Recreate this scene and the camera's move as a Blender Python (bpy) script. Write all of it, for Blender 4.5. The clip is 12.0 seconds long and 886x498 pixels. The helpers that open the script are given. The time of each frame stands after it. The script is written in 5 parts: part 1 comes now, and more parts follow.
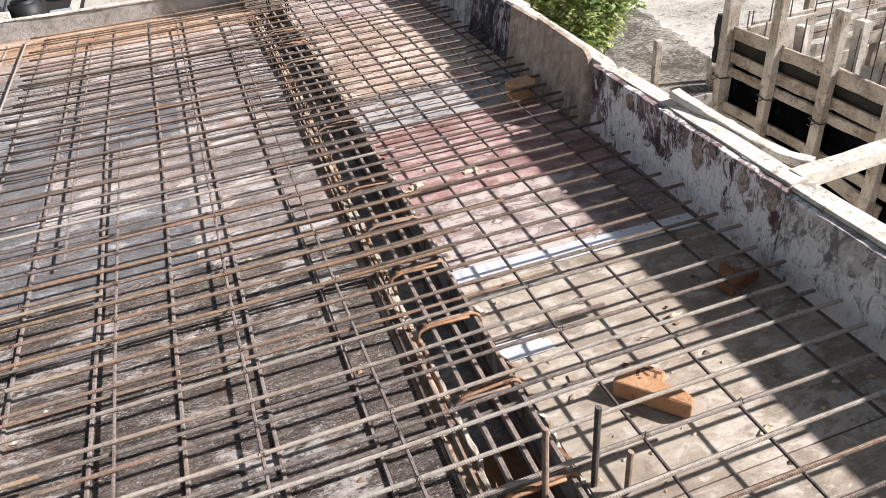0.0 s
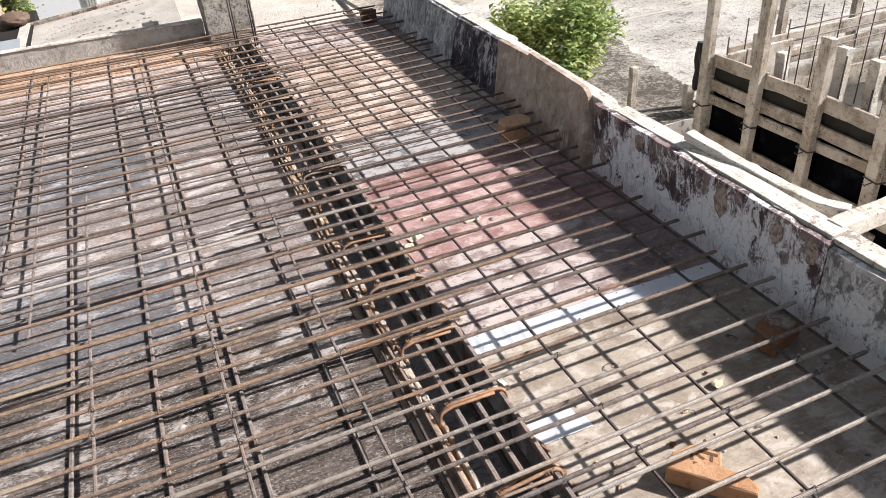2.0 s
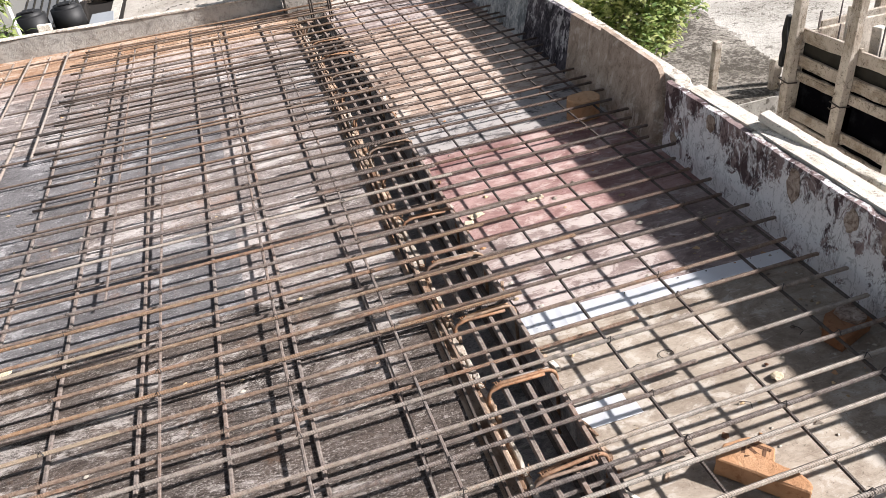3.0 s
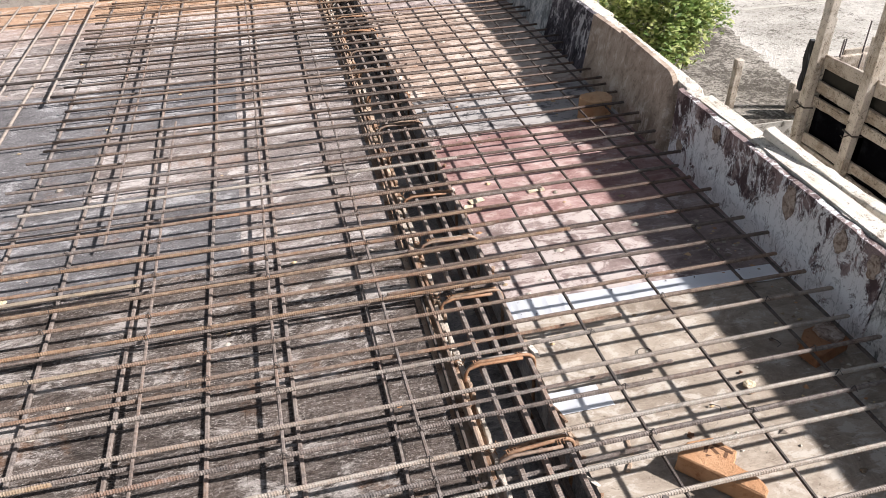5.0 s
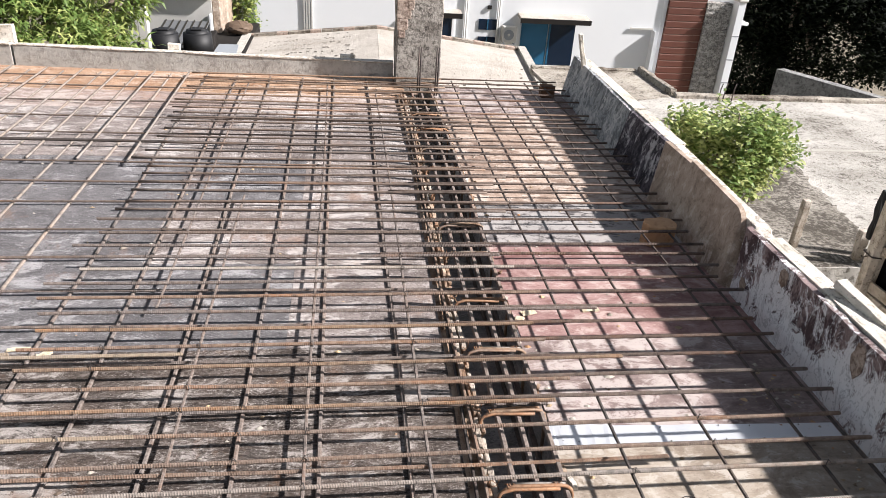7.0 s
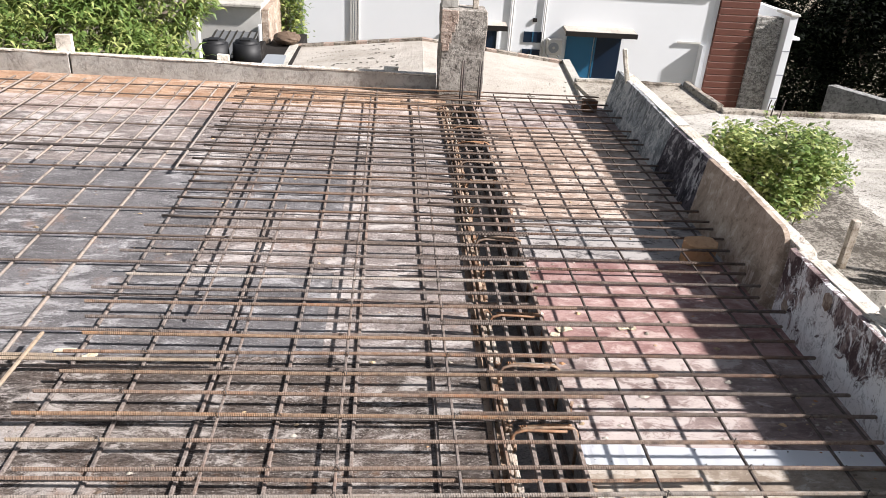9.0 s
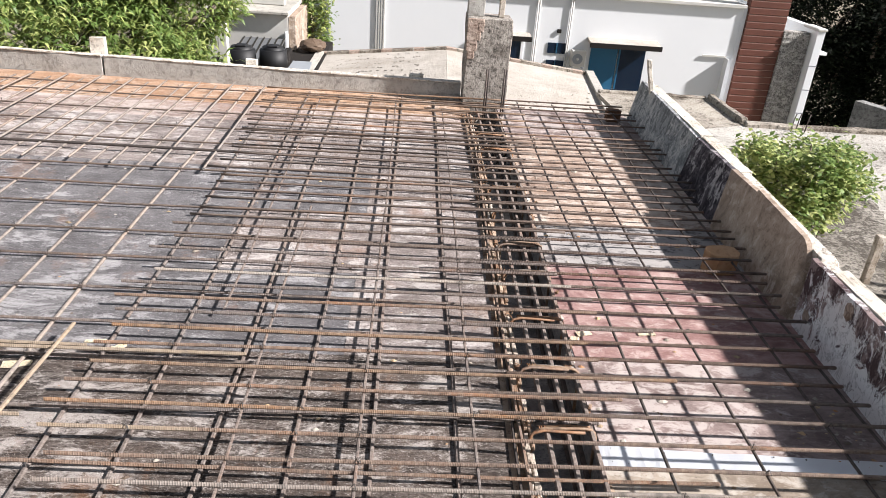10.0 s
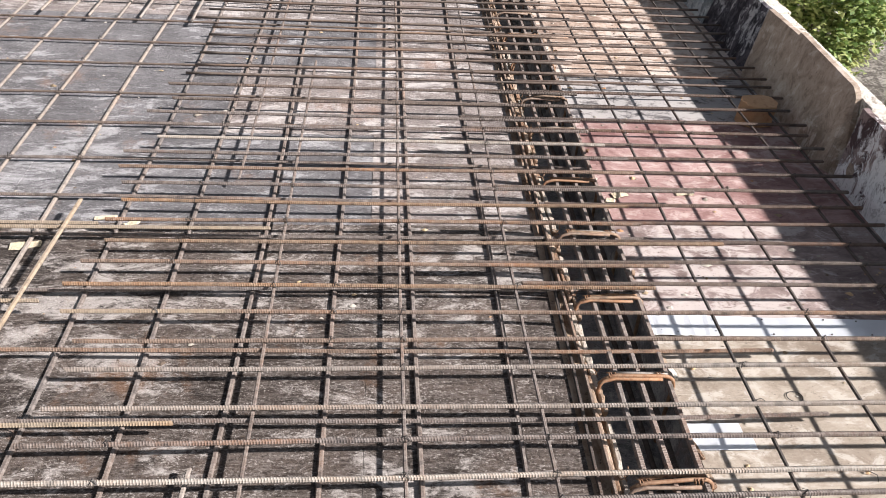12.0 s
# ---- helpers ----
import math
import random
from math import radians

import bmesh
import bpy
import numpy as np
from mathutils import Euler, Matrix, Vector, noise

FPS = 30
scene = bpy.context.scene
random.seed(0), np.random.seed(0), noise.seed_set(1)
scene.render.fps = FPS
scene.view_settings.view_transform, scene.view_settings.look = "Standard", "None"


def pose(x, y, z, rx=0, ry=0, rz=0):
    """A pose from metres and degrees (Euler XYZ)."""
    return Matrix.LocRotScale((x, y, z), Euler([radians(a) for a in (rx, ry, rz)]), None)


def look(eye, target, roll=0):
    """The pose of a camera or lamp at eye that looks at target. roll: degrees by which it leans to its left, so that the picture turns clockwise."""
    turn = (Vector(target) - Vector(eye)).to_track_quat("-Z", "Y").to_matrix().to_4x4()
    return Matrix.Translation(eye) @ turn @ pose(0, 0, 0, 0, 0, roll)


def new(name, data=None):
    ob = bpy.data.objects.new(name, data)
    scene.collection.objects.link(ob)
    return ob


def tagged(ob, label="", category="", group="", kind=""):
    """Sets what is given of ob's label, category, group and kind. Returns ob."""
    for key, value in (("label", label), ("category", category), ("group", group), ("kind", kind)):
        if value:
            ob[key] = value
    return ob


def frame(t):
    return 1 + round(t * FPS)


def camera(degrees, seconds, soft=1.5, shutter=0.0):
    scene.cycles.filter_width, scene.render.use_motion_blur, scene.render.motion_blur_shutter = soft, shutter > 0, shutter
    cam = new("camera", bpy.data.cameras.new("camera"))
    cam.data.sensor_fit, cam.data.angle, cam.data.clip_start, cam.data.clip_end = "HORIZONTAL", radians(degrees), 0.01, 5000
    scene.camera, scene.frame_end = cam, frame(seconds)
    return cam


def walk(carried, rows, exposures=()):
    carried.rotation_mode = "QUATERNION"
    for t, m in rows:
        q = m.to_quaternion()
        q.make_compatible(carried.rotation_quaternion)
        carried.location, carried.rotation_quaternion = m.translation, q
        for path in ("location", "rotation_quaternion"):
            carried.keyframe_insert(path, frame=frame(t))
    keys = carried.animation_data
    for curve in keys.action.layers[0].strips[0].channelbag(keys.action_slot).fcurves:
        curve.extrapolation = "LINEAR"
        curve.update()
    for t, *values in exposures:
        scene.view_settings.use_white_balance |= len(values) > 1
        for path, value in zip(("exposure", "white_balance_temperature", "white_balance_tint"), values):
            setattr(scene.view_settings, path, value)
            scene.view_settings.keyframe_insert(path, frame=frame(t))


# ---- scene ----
cam = camera(62.1, 12.0, soft=0.35)
PATH = [
    (0, (0.05, 0.002, 1.484), (0.532, 1.592, 0.369), -5.4),
    (0.5, (0.046, 0.024, 1.495), (0.58, 1.614, 0.406), -3.6),
    (1, (0.067, 0.036, 1.491), (0.491, 1.655, 0.395), -6.2),
    (1.5, (0.059, 0.144, 1.491), (0.532, 1.767, 0.422), -6.6),
    (2, (-0.014, 0.301, 1.493), (0.583, 1.876, 0.415), -5.0),
    (2.5, (-0.002, 0.335, 1.488), (0.607, 1.87, 0.361), -5.1),
    (3, (0.042, 0.285, 1.502), (0.431, 1.896, 0.382), -7.2),
    (3.5, (0.094, 0.252, 1.494), (0.405, 1.883, 0.38), -9.8),
    (3.7, (0.094, 0.252, 1.494), (0.455, 1.868, 0.372), -8.6),
    (5.3, (0.056, 0.216, 1.486), (0.395, 1.828, 0.352), -0.2),
    (5.5, (0.056, 0.216, 1.486), (0.339, 1.877, 0.409), -0.8),
    (6, (0.082, 0.22, 1.486), (0.297, 1.98, 0.56), 1.7),
    (6.5, (0.064, 0.272, 1.505), (0.288, 2.039, 0.594), 2.7),
    (7, (0.04, 0.272, 1.506), (0.311, 2.026, 0.584), 4.0),
    (7.2, (0.04, 0.272, 1.506), (0.247, 2.02, 0.557), 3.9),
    (8.8, (0.05, 0.264, 1.523), (0.228, 2.021, 0.585), 3.7),
    (9, (0.05, 0.264, 1.523), (0.213, 2.041, 0.62), 3.8),
    (9.5, (0.052, 0.232, 1.513), (0.147, 2.01, 0.603), 2.6),
    (10, (0.036, 0.218, 1.514), (0.146, 2.008, 0.631), 4.3),
    (10.5, (-0.093, 0.247, 1.501), (0.033, 1.993, 0.535), 5.4),
    (11, (-0.166, 0.266, 1.48), (0.07, 1.913, 0.371), 5.9),
    (11.5, (-0.21, 0.308, 1.466), (0.003, 1.887, 0.257), 7.4),
    (12, (-0.119, 0.394, 1.468), (0.047, 1.965, 0.241), 4.2),
]
walk(cam, [(t, look(eye, target, roll)) for t, eye, target, roll in PATH])

# ---- light ----
world = bpy.data.worlds.new("world")
scene.world = world
world.use_nodes = True
SUN = Vector((1.22, -0.36, 1.0)).normalized()
sky = world.node_tree.nodes.new("ShaderNodeTexSky")
sky.sky_type, sky.sun_disc = "NISHITA", False
sky.sun_elevation = math.asin(SUN.z)
sky.sun_rotation = math.atan2(SUN.x, SUN.y)
bg = world.node_tree.nodes["Background"]
bg.inputs["Strength"].default_value = 0.051
sky.dust_density, sky.air_density, sky.ozone_density = 0.8, 1.0, 1.0
haze = world.node_tree.nodes.new("ShaderNodeHueSaturation")
haze.inputs["Saturation"].default_value = 0.5
world.node_tree.links.new(sky.outputs[0], haze.inputs["Color"])
world.node_tree.links.new(haze.outputs[0], bg.inputs["Color"])
sun = new("sun", bpy.data.lights.new("sun", "SUN"))
sun.data.energy, sun.data.angle, sun.data.color = 5.0, radians(2.2), (1.0, 0.955, 0.945)
sun.matrix_world = look(SUN * 30, (0, 0, 0))
scene.view_settings.exposure = 1.03


# ---- materials ----
def ramp(nt, fac, stops):
    r = nt.nodes.new("ShaderNodeValToRGB")
    while len(r.color_ramp.elements) < len(stops):
        r.color_ramp.elements.new(0.5)
    for e, (p, c) in zip(r.color_ramp.elements, stops):
        e.position, e.color = p, (*c, 1) if len(c) == 3 else c
    nt.links.new(fac, r.inputs[0])
    return r.outputs[0]


def grey(v):
    return (v, v, v)


def noisy(nt, co, scale, detail=6.0, rough=0.6, stretch=(1, 1, 1), distort=0.0):
    m = nt.nodes.new("ShaderNodeMapping")
    m.inputs["Scale"].default_value = stretch
    nt.links.new(co, m.inputs[0])
    n = nt.nodes.new("ShaderNodeTexNoise")
    n.inputs["Scale"].default_value, n.inputs["Detail"].default_value = scale, detail
    n.inputs["Roughness"].default_value, n.inputs["Distortion"].default_value = rough, distort
    nt.links.new(m.outputs[0], n.inputs["Vector"])
    return n.outputs["Fac"]


def mix(nt, fac, a, b, how="MIX"):
    n = nt.nodes.new("ShaderNodeMix")
    n.data_type, n.blend_type = "RGBA", how
    for v, socket in ((fac, n.inputs[0]), (a, n.inputs[6]), (b, n.inputs[7])):
        if isinstance(v, (int, float)):
            socket.default_value = v
        elif isinstance(v, tuple):
            socket.default_value = (*v, 1)
        else:
            nt.links.new(v, socket)
    return n.outputs[2]


def maths(nt, op, a, b=0.0):
    n = nt.nodes.new("ShaderNodeMath")
    n.operation = op
    for v, socket in ((a, n.inputs[0]), (b, n.inputs[1])):
        if isinstance(v, (int, float)):
            socket.default_value = v
        else:
            nt.links.new(v, socket)
    return n.outputs[0]


class Mat:
    """A node material on world-size coordinates, with the pieces' own random number."""

    def __init__(self, name, rough=0.85, metal=0.0, moved=True):
        self.m = bpy.data.materials.new(name)
        self.m.use_nodes = True
        self.nt = self.m.node_tree
        self.bsdf = self.nt.nodes["Principled BSDF"]
        self.bsdf.inputs["Roughness"].default_value = rough
        self.bsdf.inputs["Metallic"].default_value = metal
        self.bsdf.inputs["Specular IOR Level"].default_value = 0.2 if rough > 0.72 else 0.5
        geo = self.nt.nodes.new("ShaderNodeNewGeometry")
        info = self.nt.nodes.new("ShaderNodeObjectInfo")
        self.rnd, self.island = info.outputs["Random"], geo.outputs["Random Per Island"]
        self.pos = geo.outputs["Position"]
        self.co = self.pos
        if moved:
            add = self.nt.nodes.new("ShaderNodeVectorMath")
            add.operation = "ADD"
            self.nt.links.new(self.pos, add.inputs[0])
            self.nt.links.new(maths(self.nt, "MULTIPLY", self.rnd, 37.0), add.inputs[1])
            self.co = add.outputs[0]

    def n(self, scale, detail=6.0, rough=0.6, stretch=(1, 1, 1), distort=0.0):
        return noisy(self.nt, self.co, scale, detail, rough, stretch, distort)

    def ramp(self, fac, *stops):
        return ramp(self.nt, fac, stops)

    def mix(self, fac, a, b, how="MIX"):
        return mix(self.nt, fac, a, b, how)

    def math(self, op, a, b=0.0):
        return maths(self.nt, op, a, b)

    def done(self, colour, bump=None, height=0.002, strength=0.6, rough=None):
        if isinstance(colour, tuple):
            self.bsdf.inputs["Base Color"].default_value = (*colour, 1)
        else:
            self.nt.links.new(colour, self.bsdf.inputs["Base Color"])
        if bump is not None:
            b = self.nt.nodes.new("ShaderNodeBump")
            b.inputs["Strength"].default_value, b.inputs["Distance"].default_value = strength, height
            self.nt.links.new(bump, b.inputs["Height"])
            self.nt.links.new(b.outputs[0], self.bsdf.inputs["Normal"])
        if rough is not None:
            self.nt.links.new(rough, self.bsdf.inputs["Roughness"])
        return self.m


def deck_mat(name, dark, mid, pale, paleness, streak=0.6):
    """Used shuttering ply: dark film, some grain, blotches, flaking cement smears and scratches."""
    k = Mat(name, 0.8, moved=False)
    grain = k.n(55, 6, 0.8, (0.3, 1.5, 1), 1.2)
    fine = k.n(150, 5, 0.8, (0.7, 1.0, 1), 0.4)
    big = k.n(3.2, 9, 0.72, (0.9, 1.3, 1), 0.6)
    blotch = k.n(14, 8, 0.75, (0.8, 1.2, 1), 0.6)
    base = k.mix(k.ramp(big, (0.36, grey(0)), (0.62, grey(1))), dark, mid)
    base = k.mix(k.ramp(blotch, (0.36, grey(0.8)), (0.5, grey(0))), base, dark)
    base = k.mix(k.ramp(grain, (0.46, grey(0)), (0.66, grey(streak))), base, k.mix(0.4, mid, pale))
    base = k.mix(k.ramp(fine, (0.36, grey(0.85)), (0.48, grey(0))), base, dark)
    smear = k.n(8, 11, 0.79, (0.6, 1.4, 1), 0.5)
    zone = k.n(1.3, 4, 0.55)
    amount = k.math("ADD", smear, k.math("MULTIPLY", zone, 0.5))
    base = k.mix(k.ramp(amount, (paleness, grey(0)), (paleness + 0.08, grey(0.65))), base, pale)
    fleck = k.math("ADD", fine, k.math("MULTIPLY", smear, 0.45))
    base = k.mix(k.ramp(fleck, (0.79, grey(0)), (0.84, grey(0.6))), base, pale)
    turned = k.nt.nodes.new("ShaderNodeMapping")
    turned.inputs["Rotation"].default_value = (0, 0, 0.5)
    k.nt.links.new(k.co, turned.inputs[0])
    other = k.nt.nodes.new("ShaderNodeMapping")
    other.inputs["Rotation"].default_value = (0, 0, -1.1)
    k.nt.links.new(k.co, other.inputs[0])
    for way, cut in ((k.co, 0.65), (turned.outputs[0], 0.66), (other.outputs[0], 0.67)):
        line = noisy(k.nt, way, 34, 5, 0.8, (0.12, 3.0, 1), 0.7)
        base = k.mix(k.ramp(line, (cut, grey(0)), (cut + 0.03, grey(0.45))), base, pale)
    pit = k.n(38, 9, 0.8, (1, 1.1, 1), 0.3)
    base = k.mix(k.ramp(pit, (0.36, grey(0.85)), (0.43, grey(0))), base, tuple(0.6 * v for v in dark))
    rust = k.math("ADD", k.math("MULTIPLY", k.n(2.1, 5, 0.6), 0.7), k.math("MULTIPLY", k.n(17, 7, 0.75), 0.4))
    base = k.mix(k.ramp(rust, (0.61, grey(0)), (0.69, grey(0.42))), base, tuple(a + b for a, b in zip(dark, (0.2, 0.09, 0.035))))
    base = k.mix(k.math("MULTIPLY", k.rnd, 0.18), base, dark)
    return k.done(base, k.math("ADD", k.math("ADD", grain, fine), smear), 0.004, 1.0, k.ramp(big, (0.3, grey(0.6)), (0.7, grey(0.95))))


def stained_mat(name, dark, mid, pale, cut=0.6):
    """A smooth sheet with cloudy stains, veneer streaks, spatter, scratches and dark specks."""
    k = Mat(name, 0.75, moved=False)
    cloud, small = k.n(3.4, 10, 0.74, (1, 1.3, 1), 0.8), k.n(13, 9, 0.75, (0.8, 1.3, 1), 0.5)
    streak = k.n(22, 8, 0.78, (0.22, 2.2, 1), 0.8)
    c = k.mix(k.ramp(cloud, (0.38, grey(0)), (0.56, grey(1))), dark, mid)
    c = k.mix(k.ramp(streak, (0.34, grey(0.55)), (0.47, grey(0))), c, dark)
    c = k.mix(k.ramp(small, (0.37, grey(0.7)), (0.47, grey(0))), c, dark)
    c = k.mix(k.ramp(streak, (0.57, grey(0)), (0.66, grey(0.5))), c, pale)
    c = k.mix(k.ramp(k.math("ADD", small, k.math("MULTIPLY", k.n(1.6, 4), 0.5)), (cut + 0.18, grey(0)), (cut + 0.25, grey(0.7))), c, pale)
    c = k.mix(k.ramp(k.n(85, 5, 0.75), (0.32, grey(0.8)), (0.4, grey(0))), c, tuple(v * 0.35 for v in dark))
    c = k.mix(k.ramp(k.n(30, 7, 0.8, (1, 1, 1), 1.0), (0.33, grey(0.75)), (0.38, grey(0))), c, tuple(v * 0.5 for v in dark))
    c = k.mix(k.ramp(k.n(120, 4, 0.75), (0.63, grey(0)), (0.7, grey(0.7))), c, pale)
    c = k.mix(k.math("MULTIPLY", k.rnd, 0.15), c, dark)
    return k.done(c, k.math("ADD", small, streak), 0.002, 0.6, k.ramp(cloud, (0.3, grey(0.55)), (0.7, grey(0.9))))


M_DECK = deck_mat("ply_dark", (0.022, 0.016, 0.013), (0.122, 0.094, 0.079), (0.54, 0.49, 0.455), 0.775)
M_DECK_MID = deck_mat("ply_worn", (0.1, 0.08, 0.073), (0.345, 0.295, 0.275), (0.67, 0.62, 0.59), 0.765)
M_DECK_COOL = deck_mat("ply_cool", (0.085, 0.079, 0.081), (0.2, 0.19, 0.194), (0.49, 0.475, 0.475), 0.785, 0.4)
M_DECK_PINK = deck_mat("ply_pink", (0.18, 0.13, 0.112), (0.46, 0.365, 0.325), (0.62, 0.545, 0.5), 0.74, 0.4)
M_DECK_TAN = stained_mat("ply_tan", (0.2, 0.158, 0.122), (0.39, 0.335, 0.275), (0.53, 0.485, 0.43))
M_DECK_GREY = stained_mat("ply_grey", (0.155, 0.112, 0.103), (0.325, 0.256, 0.237), (0.52, 0.46, 0.43), 0.56)
M_DECK_RED = stained_mat("ply_red", (0.19, 0.098, 0.09), (0.4, 0.268, 0.248), (0.54, 0.435, 0.395), 0.6)
M_DECK_BLUE = stained_mat("ply_blue", (0.06, 0.056, 0.058), (0.2, 0.178, 0.174), (0.48, 0.45, 0.43), 0.5)
M_DECK_BROWN = stained_mat("ply_brown", (0.2, 0.138, 0.108), (0.46, 0.35, 0.28), (0.59, 0.515, 0.455), 0.54)
M_TROUGH = deck_mat("ply_trough", (0.1, 0.1, 0.105), (0.36, 0.36, 0.37), (0.55, 0.53, 0.52), 0.775, 0.5)
M_DECK_ORANGE = deck_mat("ply_orange", (0.27, 0.145, 0.08), (0.55, 0.37, 0.25), (0.64, 0.54, 0.46), 0.765, 0.5)


def bar_mat(name, steel, rust, bright, dust, amount):
    """Ribbed bar: grey steel with long rust runs, bright fresh rust in places, mill dust on the ribs."""
    k = Mat(name, 0.7, 0.2)
    where = k.math("ADD", k.n(2.6, 7, 0.7), k.math("MULTIPLY", k.rnd, amount))
    c = k.mix(k.ramp(where, (0.42, grey(0)), (0.62, grey(1))), steel, rust)
    c = k.mix(k.ramp(k.math("ADD", k.n(1.7, 7, 0.7), k.math("MULTIPLY", k.rnd, amount * 0.7)), (0.6, grey(0)), (0.74, grey(0.85))), c, bright)
    c = k.mix(k.ramp(k.n(90, 3, 0.7), (0.4, grey(0)), (0.75, grey(0.6))), c, dust)
    c = k.mix(k.ramp(k.n(24, 5, 0.7), (0.36, grey(0.6)), (0.46, grey(0))), c, tuple(0.45 * v for v in steel))
    return k.done(c, k.n(260, 3), 0.0008, 0.6)


M_BAR = bar_mat("rebar_steel", (0.122, 0.104, 0.096), (0.148, 0.11, 0.09), (0.24, 0.134, 0.085), (0.4, 0.35, 0.315), 0.1)
M_BAR_RUST = bar_mat("rebar_rusty", (0.155, 0.114, 0.092), (0.2, 0.126, 0.086), (0.33, 0.155, 0.072), (0.42, 0.34, 0.27), 0.14)
M_BAR_DUSK = bar_mat("rebar_dust_brown", (0.25, 0.218, 0.192), (0.26, 0.21, 0.172), (0.28, 0.19, 0.13), (0.46, 0.41, 0.365), 0.08)
M_BAR_YELLOW = bar_mat("rebar_yellow_rust", (0.275, 0.225, 0.172), (0.305, 0.228, 0.155), (0.36, 0.21, 0.1), (0.48, 0.4, 0.31), 0.1)
M_BAR_PALE = bar_mat("rebar_dusty", (0.34, 0.31, 0.275), (0.35, 0.29, 0.238), (0.33, 0.225, 0.15), (0.58, 0.54, 0.485), 0.1)
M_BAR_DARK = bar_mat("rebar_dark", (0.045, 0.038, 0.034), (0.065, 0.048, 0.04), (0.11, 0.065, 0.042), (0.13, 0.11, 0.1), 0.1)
M_BAR_FAR = bar_mat("rebar_brown", (0.105, 0.083, 0.071), (0.138, 0.096, 0.075), (0.22, 0.118, 0.066), (0.29, 0.24, 0.2), 0.12)
M_BAR_RIGHT = bar_mat("rebar_dark_brown", (0.072, 0.054, 0.045), (0.1, 0.064, 0.047), (0.18, 0.088, 0.048), (0.24, 0.19, 0.16), 0.15)
M_BAR_ORANGE = bar_mat("rebar_orange_brown", (0.17, 0.118, 0.086), (0.22, 0.134, 0.082), (0.36, 0.17, 0.066), (0.45, 0.35, 0.25), 0.15)
M_BAR_HOOK = bar_mat("rebar_orange", (0.16, 0.095, 0.062), (0.235, 0.118, 0.062), (0.35, 0.155, 0.06), (0.46, 0.32, 0.21), 0.2)


def cement_mat(name, dark, mid, pale, spots=0.0, scale=1.0, moved=True):
    k = Mat(name, 0.92, moved=moved)
    big, fine = k.n(1.3 * scale, 8, 0.68, (1, 1, 1), 0.5), k.n(11 * scale, 9, 0.74, (1, 1, 1), 0.3)
    c = k.mix(k.ramp(big, (0.32, grey(0)), (0.66, grey(1))), mid, pale)
    c = k.mix(k.ramp(fine, (0.3, grey(0.85)), (0.47, grey(0))), c, dark)
    if spots:
        c = k.mix(k.ramp(k.n(5.5 * scale, 8, 0.75, (1, 1, 1), 0.8), (0.5 - spots, grey(0)), (0.66 - spots, grey(0.9))), c, dark)
    return k.done(c, k.math("ADD", fine, big), 0.012, 0.7)


def rough_cement(name, dark, mid, pale, moss=0.5, scale=1.0):
    """Old screed: clouds, pits, flaked patches and black mould in clusters."""
    k = Mat(name, 0.95, moved=False)
    cloud = k.n(0.9 * scale, 6, 0.6, (1, 1, 1), 0.5)
    mid_n = k.n(7 * scale, 10, 0.78, (1, 1, 1), 0.3)
    fine = k.n(30 * scale, 8, 0.78)
    c = k.mix(k.ramp(cloud, (0.35, grey(0)), (0.62, grey(1))), mid, pale)
    c = k.mix(k.ramp(mid_n, (0.36, grey(0.7)), (0.48, grey(0))), c, tuple(0.5 * (a + b) for a, b in zip(dark, mid)))
    mould = k.math("ADD", k.math("MULTIPLY", fine, 0.6), k.math("MULTIPLY", mid_n, 0.6))
    c = k.mix(k.ramp(k.math("ADD", mould, k.math("MULTIPLY", cloud, -0.3)), (moss - 0.05, grey(0)), (moss + 0.03, grey(0.85))), c, dark)
    c = k.mix(k.ramp(fine, (0.62, grey(0)), (0.72, grey(0.6))), c, pale)
    return k.done(c, k.math("ADD", fine, mid_n), 0.02, 0.8)


M_CEMENT = cement_mat("cement", (0.13, 0.12, 0.105), (0.33, 0.315, 0.28), (0.52, 0.49, 0.44))
M_GREYWALL = cement_mat("grey_wall", (0.08, 0.078, 0.075), (0.2, 0.2, 0.195), (0.3, 0.3, 0.29), 0.03, 2)
M_BOARD_GREY = cement_mat("board_grey", (0.24, 0.225, 0.205), (0.41, 0.395, 0.365), (0.51, 0.49, 0.455), 0.02, 2.5)
M_TOP = cement_mat("cement_top", (0.19, 0.15, 0.11), (0.6, 0.55, 0.48), (0.78, 0.73, 0.66), 0.03, 4)
M_TERRACE = rough_cement("terrace", (0.085, 0.074, 0.058), (0.38, 0.355, 0.315), (0.56, 0.53, 0.485), 0.515)
M_TERRACE_DARK = rough_cement("terrace_dark", (0.05, 0.042, 0.033), (0.19, 0.168, 0.138), (0.42, 0.385, 0.335), 0.44)
M_TERRACE_OLD = rough_cement("terrace_old", (0.06, 0.046, 0.034), (0.24, 0.205, 0.165), (0.5, 0.455, 0.39), 0.49)
M_COLUMN = cement_mat("column_concrete", (0.045, 0.039, 0.034), (0.27, 0.24, 0.21), (0.5, 0.46, 0.41), 0.04, 6)
M_ROOF = rough_cement("roof_cement", (0.26, 0.22, 0.18), (0.4, 0.362, 0.315), (0.5, 0.46, 0.41), 0.56, 1.3)
M_MORTAR = cement_mat("brown_mortar", (0.13, 0.08, 0.06), (0.34, 0.25, 0.2), (0.55, 0.46, 0.39), 0.04, 7)
M_TAN = stained_mat("tan_board", (0.2, 0.146, 0.108), (0.45, 0.355, 0.28), (0.6, 0.515, 0.44))


